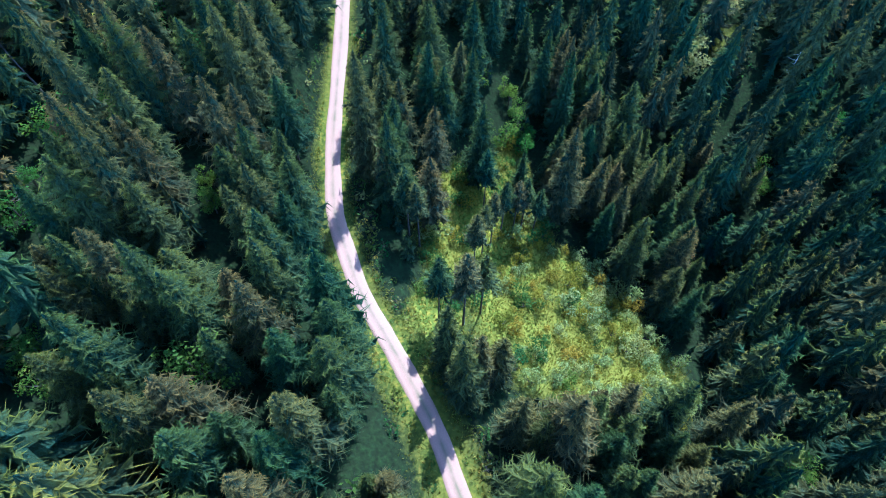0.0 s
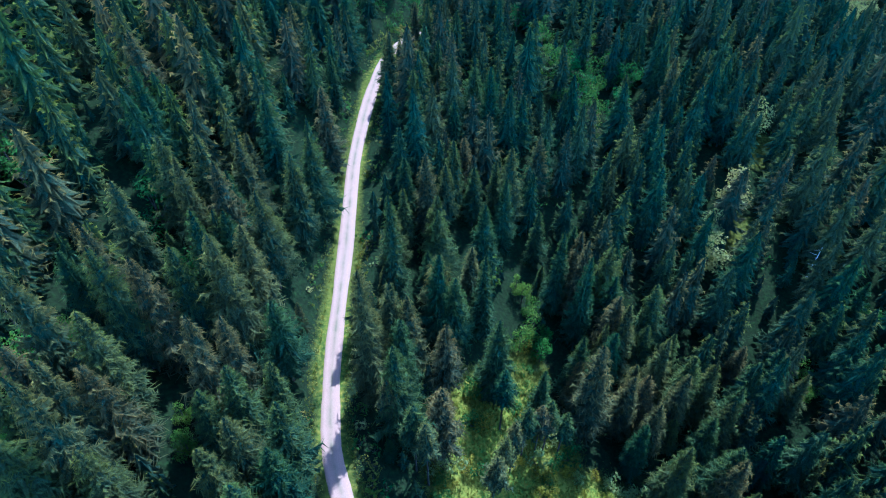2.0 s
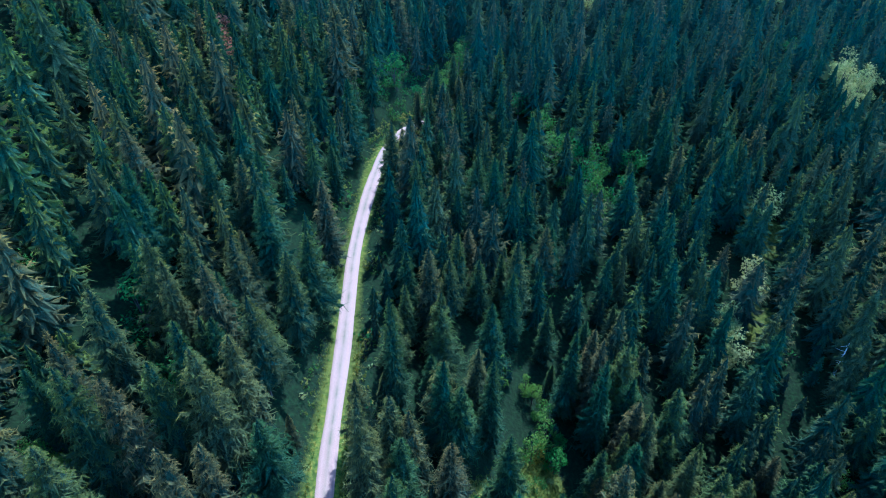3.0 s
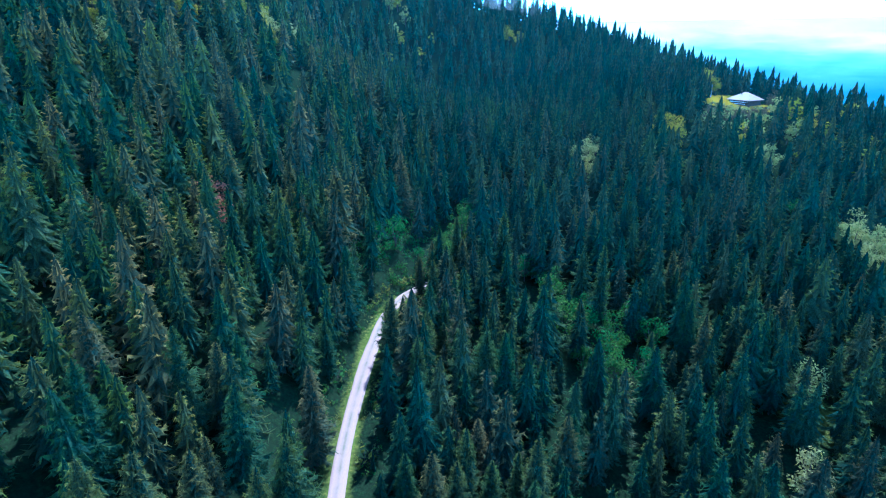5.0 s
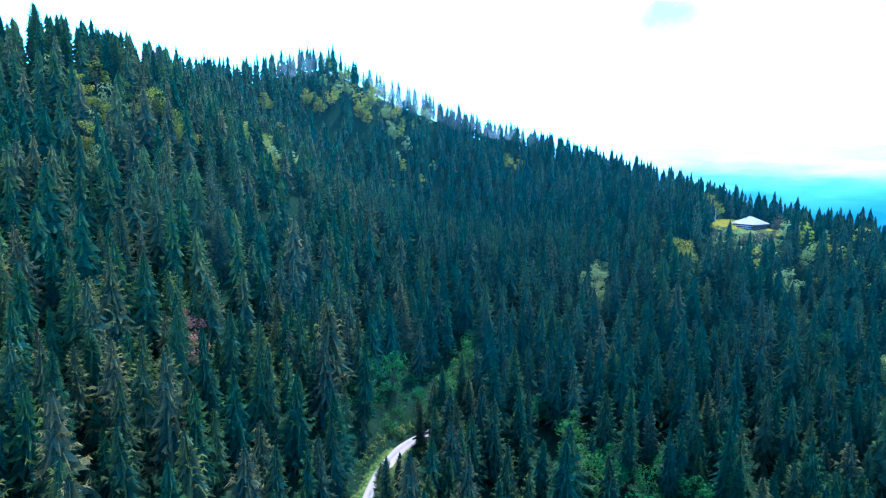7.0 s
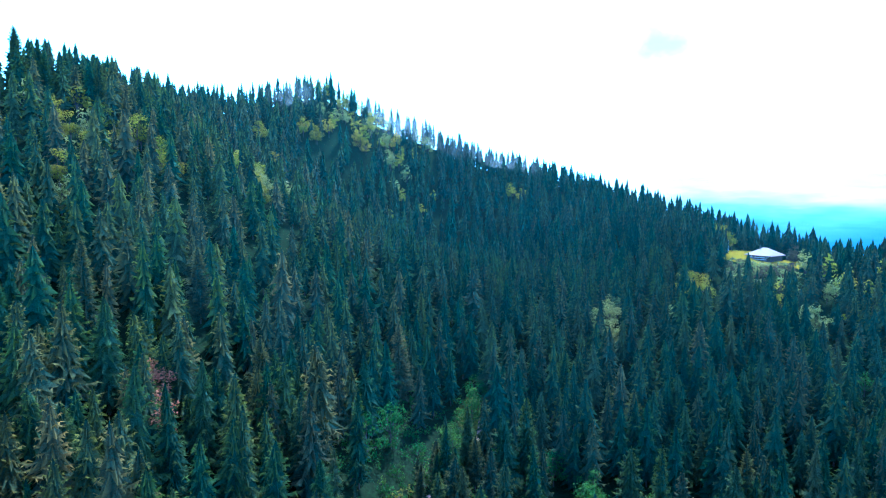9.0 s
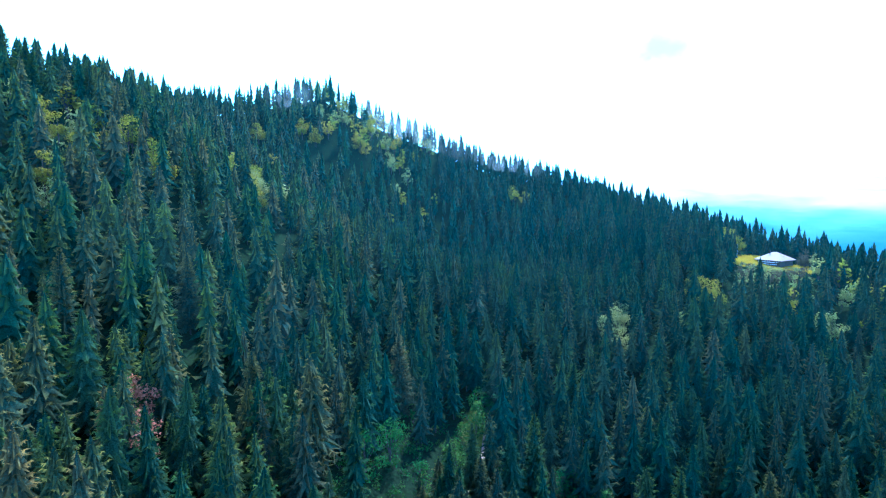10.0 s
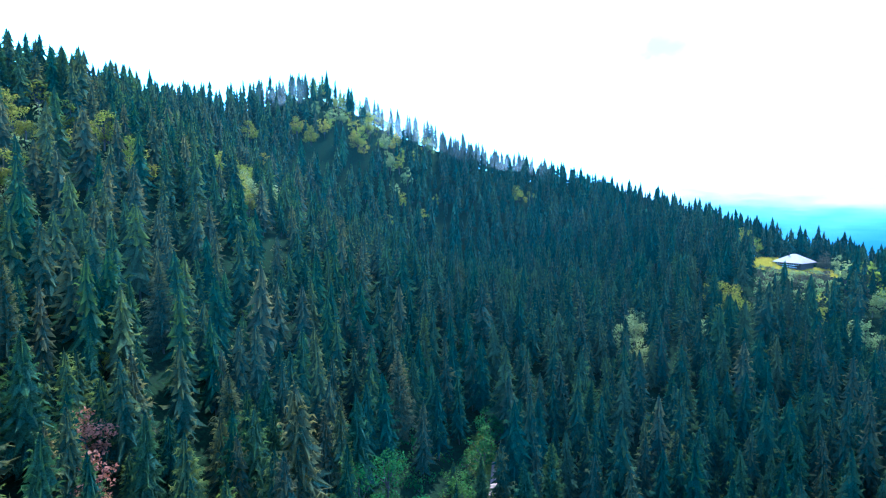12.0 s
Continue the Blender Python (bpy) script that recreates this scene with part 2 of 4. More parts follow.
def road_gap(x, y):
    """Distance to the road's centre line."""
    x, y = np.asarray(x, float), np.asarray(y, float)
    best = np.full(np.broadcast(x, y).shape, 1e9)
    for px, py in ROAD_LINE:
        best = np.minimum(best, (x - px) ** 2 + (y - py) ** 2)
    return np.sqrt(best)


def land(x, y):
    """Height of the ground."""
    x, y = np.asarray(x, float), np.asarray(y, float)
    h = 15.8 - 0.1344 * np.clip(x, -500, 500) + 0.0411 * np.clip(y, -300, 800)
    for a, b, s, k in HILLS + KNOLLS:
        h = h + k * np.exp(-((x - a) ** 2 + (y - b) ** 2) / (2 * s * s))
    h = h + 0.9 * np.sin(x * 0.19 + 1.3 * np.sin(y * 0.11)) * np.sin(y * 0.17 + 0.7)
    away = np.maximum(y - 640 + 0.45 * np.maximum(x - 150, 0), np.maximum(x - 330, np.maximum(-x - 330, -y - 200)))
    h = h + (PLAIN - h) * smoothstep(0, 700, away)
    near = 1 - smoothstep(2.6, 11.0, road_gap(x, y))
    return h * (1 - near) + road_height(y) * near


# open ground: centre x, y, half-widths, strength
CLEARINGS = [(-1, 45, 6, 10, 0.8), (24, 50, 22, 22, 1.0), (7, 67, 14, 22, 1.0), (36, 40, 14, 14, 0.9), (16, 88, 5, 9, 0.9), (18, 72, 8, 8, 0.9),
             (4, 247, 5, 12, 0.9), (190, 412, 30, 22, 1.0), (75, 132, 9, 7, 0.6), (-58, 68, 8, 6, 0.5), (90, 160, 10, 10, 0.5)]


def openness(x, y):
    x, y = np.asarray(x, float), np.asarray(y, float)
    m = np.zeros(np.broadcast(x, y).shape)
    for a, b, u, v, k in CLEARINGS:
        m = np.maximum(m, k * (1 - smoothstep(0.65, 1.1, np.sqrt(((x - a) / u) ** 2 + ((y - b) / v) ** 2))))
    return m


def in_glade(x, y):
    return ((x - 18) / 25) ** 2 + ((y - 52) / 20) ** 2 < 1


def mesh_from(name, verts, faces, mats, slots=None, **attributes):
    """A mesh of triangles or quads from arrays."""
    verts, faces = np.asarray(verts, np.float32), np.asarray(faces, np.int32)
    me = bpy.data.meshes.new(name)
    n, k = faces.shape
    me.vertices.add(len(verts))
    me.vertices.foreach_set("co", verts.ravel())
    me.loops.add(n * k)
    me.loops.foreach_set("vertex_index", faces.ravel())
    me.polygons.add(n)
    me.polygons.foreach_set("loop_start", np.arange(0, n * k, k, dtype=np.int32))
    for mat in mats:
        me.materials.append(mat)
    if slots is not None:
        me.polygons.foreach_set("material_index", np.asarray(slots, np.int32))
    for key, values in attributes.items():
        me.attributes.new(key, "FLOAT", "POINT").data.foreach_set("value", np.asarray(values, np.float32))
    me.update(calc_edges=True)
    me.validate()
    return me


def grid_faces(rows, cols):
    i = np.arange(rows * cols).reshape(rows, cols)
    return np.stack([i[:-1, :-1], i[:-1, 1:], i[1:, 1:], i[1:, :-1]], -1).reshape(-1, 4)


def build_ground():
    xs = np.concatenate([-np.geomspace(4900, 320, 16)[:-1], np.arange(-320, -110, 8.0), np.arange(-110, 110, 2.5), np.arange(110, 340, 8.0), np.geomspace(345, 4900, 16)])
    ys = np.concatenate([-np.geomspace(4900, 90, 18)[:-1], np.arange(-90, -20, 5.0), np.arange(-20, 290, 2.5), np.arange(290, 720, 8.0), np.geomspace(725, 4900, 20)])
    gx, gy = np.meshgrid(xs, ys)
    gz = land(gx, gy)
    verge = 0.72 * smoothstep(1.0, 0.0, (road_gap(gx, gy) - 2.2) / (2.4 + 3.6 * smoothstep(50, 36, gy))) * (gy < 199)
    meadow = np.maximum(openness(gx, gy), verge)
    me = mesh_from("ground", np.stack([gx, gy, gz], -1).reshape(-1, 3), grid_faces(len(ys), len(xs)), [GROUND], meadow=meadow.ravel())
    me.shade_smooth()
    return tagged(new("ground", me), "forest floor of needles, moss and grass on steep slopes", "ground", kind="structure")


build_ground()


def build_road():
    line = ROAD_LINE
    way = np.gradient(line, axis=0)
    way /= np.linalg.norm(way, axis=1)[:, None]
    side = np.stack([way[:, 1], -way[:, 0]], 1)
    rng = np.random.default_rng(4)
    wobble = np.convolve(rng.normal(0, 0.5, len(line) + 8), np.ones(9) / 9, "valid")
    across = np.array([-1.14, -0.95, -0.62, -0.25, 0.0, 0.25, 0.62, 0.95, 1.14])
    rise = np.array([-0.25, 0.05, 0.02, 0.10, 0.12, 0.10, 0.02, 0.05, -0.25])
    worn = np.array([0.6, 0.2, 0, 0.35, 0.9, 0.35, 0, 0.2, 0.6])
    half = (ROAD_WIDTH / 2 + wobble[:, None] * 0.5) * (1 - 0.45 * smoothstep(215, 235, line[:, 1:2]))
    pts = line[:, None, :] + side[:, None, :] * (across[None, :, None] * half[:, :, None])
    z = road_height(line[:, 1])[:, None] + 0.10 + rise[None, :]
    v = np.concatenate([pts, z[:, :, None]], 2).reshape(-1, 3)
    me = mesh_from("road", v, grid_faces(len(line), len(across)), [GRAVEL], centre=np.tile(worn, len(line)))
    me.shade_smooth()
    if me.polygons[0].normal.z < 0:
        me.flip_normals()
    return tagged(new("road", me), "narrow pale gravel forest road with two wheel tracks", "road", kind="structure")


build_road()


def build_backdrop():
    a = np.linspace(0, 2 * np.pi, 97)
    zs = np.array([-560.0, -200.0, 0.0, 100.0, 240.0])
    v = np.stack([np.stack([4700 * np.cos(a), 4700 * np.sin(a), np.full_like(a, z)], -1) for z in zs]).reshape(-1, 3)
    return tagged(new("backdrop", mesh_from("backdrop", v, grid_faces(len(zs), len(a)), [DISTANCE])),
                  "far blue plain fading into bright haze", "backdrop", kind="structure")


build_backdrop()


# ---- trees ----
def tube(points, radii, sides=5):
    """A tapered tube through the points: verts, tris."""
    p, r = np.asarray(points, float), np.asarray(radii, float)
    a = np.linspace(0, 2 * np.pi, sides, endpoint=False)
    along = np.gradient(p, axis=0)
    rings = []
    for c, d, rad in zip(p, along, r):
        d = d / np.linalg.norm(d)
        u = np.cross(d, (0.31, 0.95, 0.05))
        u /= np.linalg.norm(u)
        w = np.cross(d, u)
        rings.append(c + rad * (np.cos(a)[:, None] * u + np.sin(a)[:, None] * w))
    i = np.arange(len(p) * sides).reshape(len(p), sides)
    j = np.roll(i, -1, 1)
    t = np.concatenate([np.stack([i[:-1], j[:-1], j[1:]], -1).reshape(-1, 3), np.stack([i[:-1], j[1:], i[1:]], -1).reshape(-1, 3)])
    return np.concatenate(rings), t


def soup(tris):
    """Verts and faces of loose triangles."""
    t = np.asarray(tris, float).reshape(-1, 3, 3)
    return t.reshape(-1, 3), np.arange(len(t) * 3).reshape(-1, 3)


def spruce(seed, height, radius, arms, twigs, blade, bare=0.1, sparse=0.0, around=7, tiers=11, core=0.7):
    """A spruce: drooping arms round a stem, each with rows of side twigs and a hanging fringe, over a dense dark
    inside.
    Gives stem and crown as verts, tris, and the crown's tip weights, which colour young ends and a painted sunlit top."""
    rng = np.random.default_rng(seed)
    lean = rng.normal(0, 0.012, 2) * height
    rings, sides = (6, 5) if twigs > 3 else (3, 3)
    zs = np.linspace(0, height, rings)
    stem = tube(np.stack([lean[0] * (zs / height) ** 2, lean[1] * (zs / height) ** 2, zs - 0.6 * (zs == 0)], -1), np.linspace(0.0105 * height, 0.02, rings), sides)
    lop, gaps = rng.uniform(0, 6.28, 2)

    def girth(u):
        return radius * (1 - u) ** 0.8 * (0.55 + 0.45 * np.clip((u + 0.04) / 0.2, 0, 1))

    def axis(z):
        return np.stack([lean[0] * (z / height) ** 2, lean[1] * (z / height) ** 2, z], -1)

    u = ((np.arange(arms) + rng.uniform(0, 1, arms)) / arms) ** 0.95 * 0.985
    u = u[rng.random(arms) >= sparse]
    n = len(u)
    ang = np.arange(n) * 2.39996 + rng.uniform(-0.5, 0.5, n)
    length = girth(u) * rng.uniform(0.66, 1.2, n) * (1 + 0.12 * np.sin(ang + lop) + 0.1 * np.sin(2 * ang + gaps) + 0.1 * np.sin(u * 23 + gaps)) + 0.18
    slope = -0.52 + 0.95 * u ** 1.5 + rng.uniform(-0.13, 0.13, n)
    curl = rng.uniform(0.12, 0.38, n)
    base = axis(height * (bare + (0.985 - bare) * u))
    out = np.stack([np.cos(ang), np.sin(ang), np.zeros(n)], -1)
    side = np.stack([-np.sin(ang), np.cos(ang), np.zeros(n)], -1)
    up = np.array([0.0, 0.0, 1.0])
    # tip colour rises with height: young growth plus painted sunlight on the upper crown
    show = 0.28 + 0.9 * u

    def at(s):
        return base + out * (length * s)[:, None] + up * (length * (slope * s + curl * s * s))[:, None]

    tris, ends = [], []

    def add(p, q, r, e0, e1, e2):
        tris.append(np.stack([p, q, r], 1))
        ends.append(np.stack([np.broadcast_to(e, (n,)) for e in (e0, e1, e2)], 1))

    # ends lighten outwards along each arm; dark roots paint in the crown's inner shade
    for k in range(twigs):
        for sign in (-1, 1):
            s = np.clip(0.22 + 0.74 * (k + rng.uniform(0.1, 0.9, n)) / twigs, 0, 0.97)
            root, ahead = at(s), at(np.minimum(s + (0.10 + 0.35 * blade) * np.minimum(1, 1.6 / length), 1.02))
            reach = (length * (0.52 - 0.30 * s) + 0.25) * rng.uniform(0.6, 1.35, n)
            way = out * rng.uniform(0.35, 0.95, n)[:, None] + side * (sign * rng.uniform(0.55, 1.0, n))[:, None] - up * rng.uniform(0.0, 0.55, n)[:, None]
            tip = root + way * reach[:, None]
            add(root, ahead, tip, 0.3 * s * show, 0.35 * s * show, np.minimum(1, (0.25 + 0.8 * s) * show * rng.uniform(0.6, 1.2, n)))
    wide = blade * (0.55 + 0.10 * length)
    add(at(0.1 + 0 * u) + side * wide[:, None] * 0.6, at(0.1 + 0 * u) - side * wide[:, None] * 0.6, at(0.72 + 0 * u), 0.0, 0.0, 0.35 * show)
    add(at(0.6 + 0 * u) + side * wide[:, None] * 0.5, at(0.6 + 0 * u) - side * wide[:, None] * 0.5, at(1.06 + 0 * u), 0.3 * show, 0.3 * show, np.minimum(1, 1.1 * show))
    # the drooping sprays of each arm, folded along its spine
    for s0, s1 in (((0.05, 0.5), (0.4, 0.95)) if twigs > 1 else ((0.05, 0.95),)):
        for sign in (-1, 1):
            droop = ((0.30 if twigs > 1 else 0.24) * length * (1.2 - s1) + 0.012 * height * (1 - u) + 0.1) * rng.uniform(0.5, 1.5, n)
            spread = length * rng.uniform(0.12, 0.34, n) * (1.35 - s1) + 0.08
            low = at(s0 + (s1 - s0) * rng.uniform(0.5, 0.95, n)) - up * droop[:, None] + side * (sign * spread)[:, None]
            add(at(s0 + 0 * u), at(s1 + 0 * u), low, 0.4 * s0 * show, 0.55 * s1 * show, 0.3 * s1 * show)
    tris, ends = [np.concatenate(tris)], [np.concatenate(ends)]
    # leader shoot
    top = axis(np.array(height * 1.015))
    for k in range(3):
        o = np.array([math.cos(k * 2.1), math.sin(k * 2.1), 0]) * (0.07 + 0.2 * blade)
        low = axis(np.array(height * 0.95))
        tris.append(np.array([[low + o, low - o, top]]))
        ends.append(np.array([[0.3, 0.3, 0.9]]))
    # the dense inside of the crown: ragged tiers one above the other
    for i in range(tiers):
        lv = 0.94 * (i + rng.uniform(-0.2, 0.2)) / tiers if i else 0.0
        far_r = girth(np.array(lv)) * core + 0.1
        a0 = rng.uniform(0, 6.283)
        a = a0 + (np.arange(2 * around) + rng.uniform(-0.3, 0.3, 2 * around)) * np.pi / around
        r = far_r * np.where(np.arange(2 * around) % 2, rng.uniform(0.35, 0.65, 2 * around), rng.uniform(0.7, 1.35, 2 * around))
        z = height * (bare + (0.985 - bare) * lv) - np.where(np.arange(2 * around) % 2, -0.15, 0.30) * far_r + rng.uniform(-0.2, 0.2, 2 * around) * far_r
        rim = axis(z) + np.stack([np.cos(a) * r, np.sin(a) * r, 0 * r], -1)
        hub = axis(np.array(min(height * 1.0, height * (bare + (0.985 - bare) * (lv + 1.9 / tiers)))))
        tris.append(np.stack([rim, np.roll(rim, -1, 0), np.broadcast_to(hub, rim.shape)], 1))
        # points of the upper tiers are coloured lighter, as if sunlit
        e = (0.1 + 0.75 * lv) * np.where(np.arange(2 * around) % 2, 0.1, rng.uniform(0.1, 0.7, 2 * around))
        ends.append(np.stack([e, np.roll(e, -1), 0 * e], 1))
    v, f = soup(np.concatenate(tris))
    return stem, (v, f, np.concatenate(ends).ravel())


def broadleaf(seed, height, radius, leaves, leaf, stemmed=True):
    """A leafy tree or shrub: stem, forked limbs and uneven clumps of leaves."""
    rng = np.random.default_rng(seed)
    stems_v, stems_f, count = [], [], 0
    clumps = []
    forks = 6 if stemmed else 5
    fork = height * (0.22 if stemmed else 0.04)
    trunk = [(0, 0, -0.4), (0.02 * height, 0, fork), (0.03 * height, 0.02 * height, height * 0.8)]
    pieces = [tube(trunk, [0.018 * height + 0.03, 0.014 * height + 0.02, 0.02], 5)] if stemmed else []
    for k in range(forks):
        ang = 6.283 * k / forks + rng.uniform(-0.5, 0.5)
        z0 = fork * rng.uniform(0.8, 1.5)
        z1 = height * rng.uniform(0.38, 0.92)
        r = radius * rng.uniform(0.45, 0.85)
        tip = np.array([math.cos(ang) * r, math.sin(ang) * r, z1])
        pieces.append(tube([(0, 0, z0), tip * (0.55, 0.55, 0) + (0, 0, z0 + 0.5 * (z1 - z0)), tip], [0.008 * height + 0.02, 0.006 * height + 0.01, 0.01], 4))
        for _ in range(2):
            clumps.append((tip * rng.uniform(0.6, 1.0) + rng.normal(0, radius * 0.14, 3), radius * rng.uniform(0.28, 0.5)))
    clumps.append((np.array([0.03 * height, 0.02 * height, height * 0.9]), radius * 0.45))
    for v, f in pieces:
        stems_v.append(v)
        stems_f.append(f + count)
        count += len(v)
    share = np.array([c[1] ** 2 for c in clumps])
    tris, ends = [], []
    for (c, r), s in zip(clumps, share / share.sum()):
        for _ in range(int(leaves * s)):
            d = rng.normal(0, 1, 3)
            d /= np.linalg.norm(d)
            p = c + d * r * rng.uniform(0.55, 1.1) * (1, 1, 0.8)
            p[2] = max(p[2], 0.15)
            n = d + rng.normal(0, 0.6, 3) + (0, 0, 0.5)
            n /= np.linalg.norm(n)
            a = np.cross(n, rng.normal(0, 1, 3))
            a /= np.linalg.norm(a)
            b = np.cross(n, a)
            w = leaf * rng.uniform(0.6, 1.4)
            tris += [(p - a * w, p + b * w * 0.5, p + a * w), (p - a * w, p - b * w * 0.5, p + a * w)]
            # tip weight: random, larger for leaves on a clump's upper side
            e = rng.uniform(0, 0.5) + 0.4 * max(0, d[2])
            ends += [(e, e, e)] * 2
    v, f = soup(tris)
    return (np.concatenate(stems_v), np.concatenate(stems_f)), (v, f, np.array(ends).ravel())


def part(name, me, parent, label=""):
    ob = new(name, me)
    ob.parent = parent
    return tagged(ob, label)


def tree_thing(name, model, bark, leaves, label, category, group):
    """One tree with its trunk and crown, to be copied."""
    (sv, sf), (cv, cf, ce) = model
    base = tagged(new(name), label, category, group)
    part("trunk", mesh_from("trunk", sv, sf, [bark]), base)
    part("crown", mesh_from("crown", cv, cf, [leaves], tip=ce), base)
    return base


def stand(name, models, bark, leaves, places, label, category, seed, young=1.0):
    """Many trees as one mesh. places: rows of x, y, height."""
    rng = np.random.default_rng(seed)
    vs, fs, slots, tips, tints, count = [], [], [], [], [], 0
    zs = land(places[:, 0], places[:, 1])
    for (x, y, h), z in zip(places, zs):
        (sv, sf), (cv, cf, ce) = models[rng.integers(len(models))]
        v = np.concatenate([sv, cv])
        size = h / cv[:, 2].max()
        girth = size * rng.uniform(0.85, 1.2)
        a = rng.uniform(0, 6.283)
        turn = np.array([[math.cos(a), -math.sin(a), 0], [math.sin(a), math.cos(a), 0], [0, 0, 1]])
        vs.append((v * (girth, girth, size)) @ turn.T + (x, y, z - 0.2))
        fs.append(np.concatenate([sf, cf + len(sv)]) + count)
        slots.append(np.concatenate([np.zeros(len(sf)), np.ones(len(cf))]))
        # scales the tip weights, painted sunlight included; stronger towards negative x
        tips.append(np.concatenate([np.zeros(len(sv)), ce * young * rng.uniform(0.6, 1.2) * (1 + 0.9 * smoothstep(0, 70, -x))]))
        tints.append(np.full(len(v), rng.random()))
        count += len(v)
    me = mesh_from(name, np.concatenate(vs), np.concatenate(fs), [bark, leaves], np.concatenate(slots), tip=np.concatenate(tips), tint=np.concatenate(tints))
    return tagged(new(name, me), label, category, kind="stuff")


# single spruces that stand out: x, y, height
ROADSIDE = [(-10.8, 200, 13), (-7.2, 202, 14), (-3, 204, 14), (-7, 204, 15), (-2.5, 204.5, 15), (2.5, 210, 15), (-7.8, 166, 17), (-3.7, 169, 13), (-16, 160, 22), (-17.5, 166, 17), (-5, 203, 21), (-6.5, 190, 20), (1, 214, 20), (-14, 73.5, 31), (-9.5, 67, 26), (-13.5, 76, 22), (-1.5, 78, 21), (-2.2, 66, 21), (9, 34.8, 17), (6, 94.5, 24), (7.6, 79.6, 24), (16, 76.5, 20),
            (23, 104.5, 26), (28, 104, 26), (34, 100, 22), (33, 78, 21), (-3.5, 110, 20), (3, 135, 18), (10.4, 127.5, 19), (22, 137.5, 20), (-9.3, 148, 22),
            (5.8, 155, 24), (10.3, 152, 26), (-3.5, 173, 18), (23, 139.5, 19), (47, 84, 23), (62, 92, 15), (72, 84.5, 17), (92, 104, 16), (52, 54, 19)]
SLOPE = [(-24, 52.5, 20), (-30, 61, 22), (-28, 74.5, 21), (-45, 57, 20), (-37, 35.5, 26), (-35, 39, 20), (-48, 46, 24), (-43.5, 72, 24), (-50.5, 75, 24), (-54.5, 74, 19),
         (-44, 92, 24), (-49, 82, 26), (-39, 97, 19), (-43.4, 99.4, 23), (-36, 115.5, 24), (-48, 123.5, 23), (-55, 109, 24), (-58.4, 117.6, 23), (-43, 126, 20), (-28.7, 131, 24),
         (-30.6, 155, 16), (-38.5, 83.5, 14), (-47.5, 186, 20), (-49.4, 190, 20), (-66.7, 162.4, 20)]
VALLEY = [(16.6, 219.6, 27), (44, 197.3, 29), (69.7, 208, 21), (64.4, 171.3, 23), (64.7, 182, 21), (59.7, 191.4, 15), (52.9, 176.7, 14), (75.6, 171, 20), (85.7, 188.7, 25), (-163, 375, 25), (-146, 311, 25), (-171, 300, 29), (-178, 309, 28), (-163, 301, 26), (-158, 296, 24), (-170, 331, 21), (-159, 330, 22), (-153, 327, 20), (-74.4, 232.5, 23), (-85.8, 199.6, 29), (-69.5, 147.9, 24), (-50.6, 211.6, 21), (-35, 195.8, 14), (-28.8, 178.9, 23), (-18.8, 241.7, 26), (-12.7, 263, 28), (34.5, 255, 23), (50.6, 235.4, 22), (75.2, 288.3, 14), (80.7, 267.5, 14)]
# thinned trees with long bare stems
SLENDER = [(-0.7, 44.5, 22), (3.7, 45, 24), (7, 48, 21), (6, 58, 19), (8, 63, 17), (10, 66, 17), (12.2, 68.5, 18), (15, 70, 18), (17, 71.5, 18), (19.5, 70.5, 17), (-10.5, 66, 18), (-9.9, 67.5, 18), (-4.5, 60, 19), (8.7, 74, 19), (-6.5, 62, 20)]
SHAPES = [(24, 5.2, 175, 5, 0.2), (24, 4.6, 165, 5, 0.2), (24, 5.6, 180, 5, 0.2), (24, 4.3, 155, 5, 0.2), (24, 4.9, 170, 5, 0.2), (24, 5.0, 145, 5, 0.2, 0.2, 0.1)]


# leafy trees: x, y
HILL_YELLOW = [(-90, 336), (-95, 350), (-84, 324), (-99, 362), (-151, 289), (-141, 283), (-129, 258), (-133, 279), (-130, 296), (-126, 300), (-115, 296), (-108, 293), (-131, 371), (-120, 433), (-103, 373), (-105, 412),
               (-99, 461), (-90, 459), (-66, 480), (-59, 478), (48, 514), (56, 514), (175, 443), (182, 436), (178, 440), (119, 352), (116, 332), (123, 348)]
PALE = [(-86, 330), (-92, 343), (-97, 356), (-42, 482), (-121, 246), (61, 309), (63, 298), (67, 318), (72, 330), (100, 323), (176, 336), (154, 310),
        (-91, 484), (-77, 490), (-47, 496), (-16, 527), (208, 402), (68, 129), (165, 246), (148, 227), (157, 253),
        (160, 236), (153, 240), (74, 137), (90, 166), (65, 122)]
GREEN = [(-20, 222), (-25, 214), (5, 254), (6, 249), (3, 240), (-3, 227), (143, 267), (25, 224), (33, 214), (32, 191), (35, 178), (40, 179), (43, 173), (40, 201),
         (30, 205), (38, 190), (46, 183), (50, 172), (47, 192), (36, 168), (28, 198), (55, 200), (48, 210), (42, 164), (57, 186),
         (-73, 96), (-53, 97), (-45, 86), (-33, 28)]


FRESH = [(-57, 71), (-54, 69), (-60, 66), (-40, 62), (-38, 57), (-58, 56), (-50, 27), (-53, 29), (-62, 49), (15, 108), (18, 103), (18, 97), (19, 92), (79, 94), (77, 88), (97, 106), (59, 21)]
LEAFY = HILL_YELLOW + PALE + GREEN + FRESH


# the crest beyond which the forest drops out of sight: x, and y of the crest
CREST = ((-260, -180, -177, -154, -107, -25, 23, 54, 102, 140, 167, 197, 231, 300, 420), (300, 320, 401, 473, 505, 544, 576, 590, 590, 570, 540, 520, 480, 450, 430))


def scatter(rng, x0, x1, y0, y1, step):
    gx, gy = np.meshgrid(np.arange(x0, x1, step), np.arange(y0, y1, step))
    p = np.stack([gx.ravel(), gy.ravel()], 1) + rng.uniform(-0.46, 0.46, (gx.size, 2)) * step
    return p


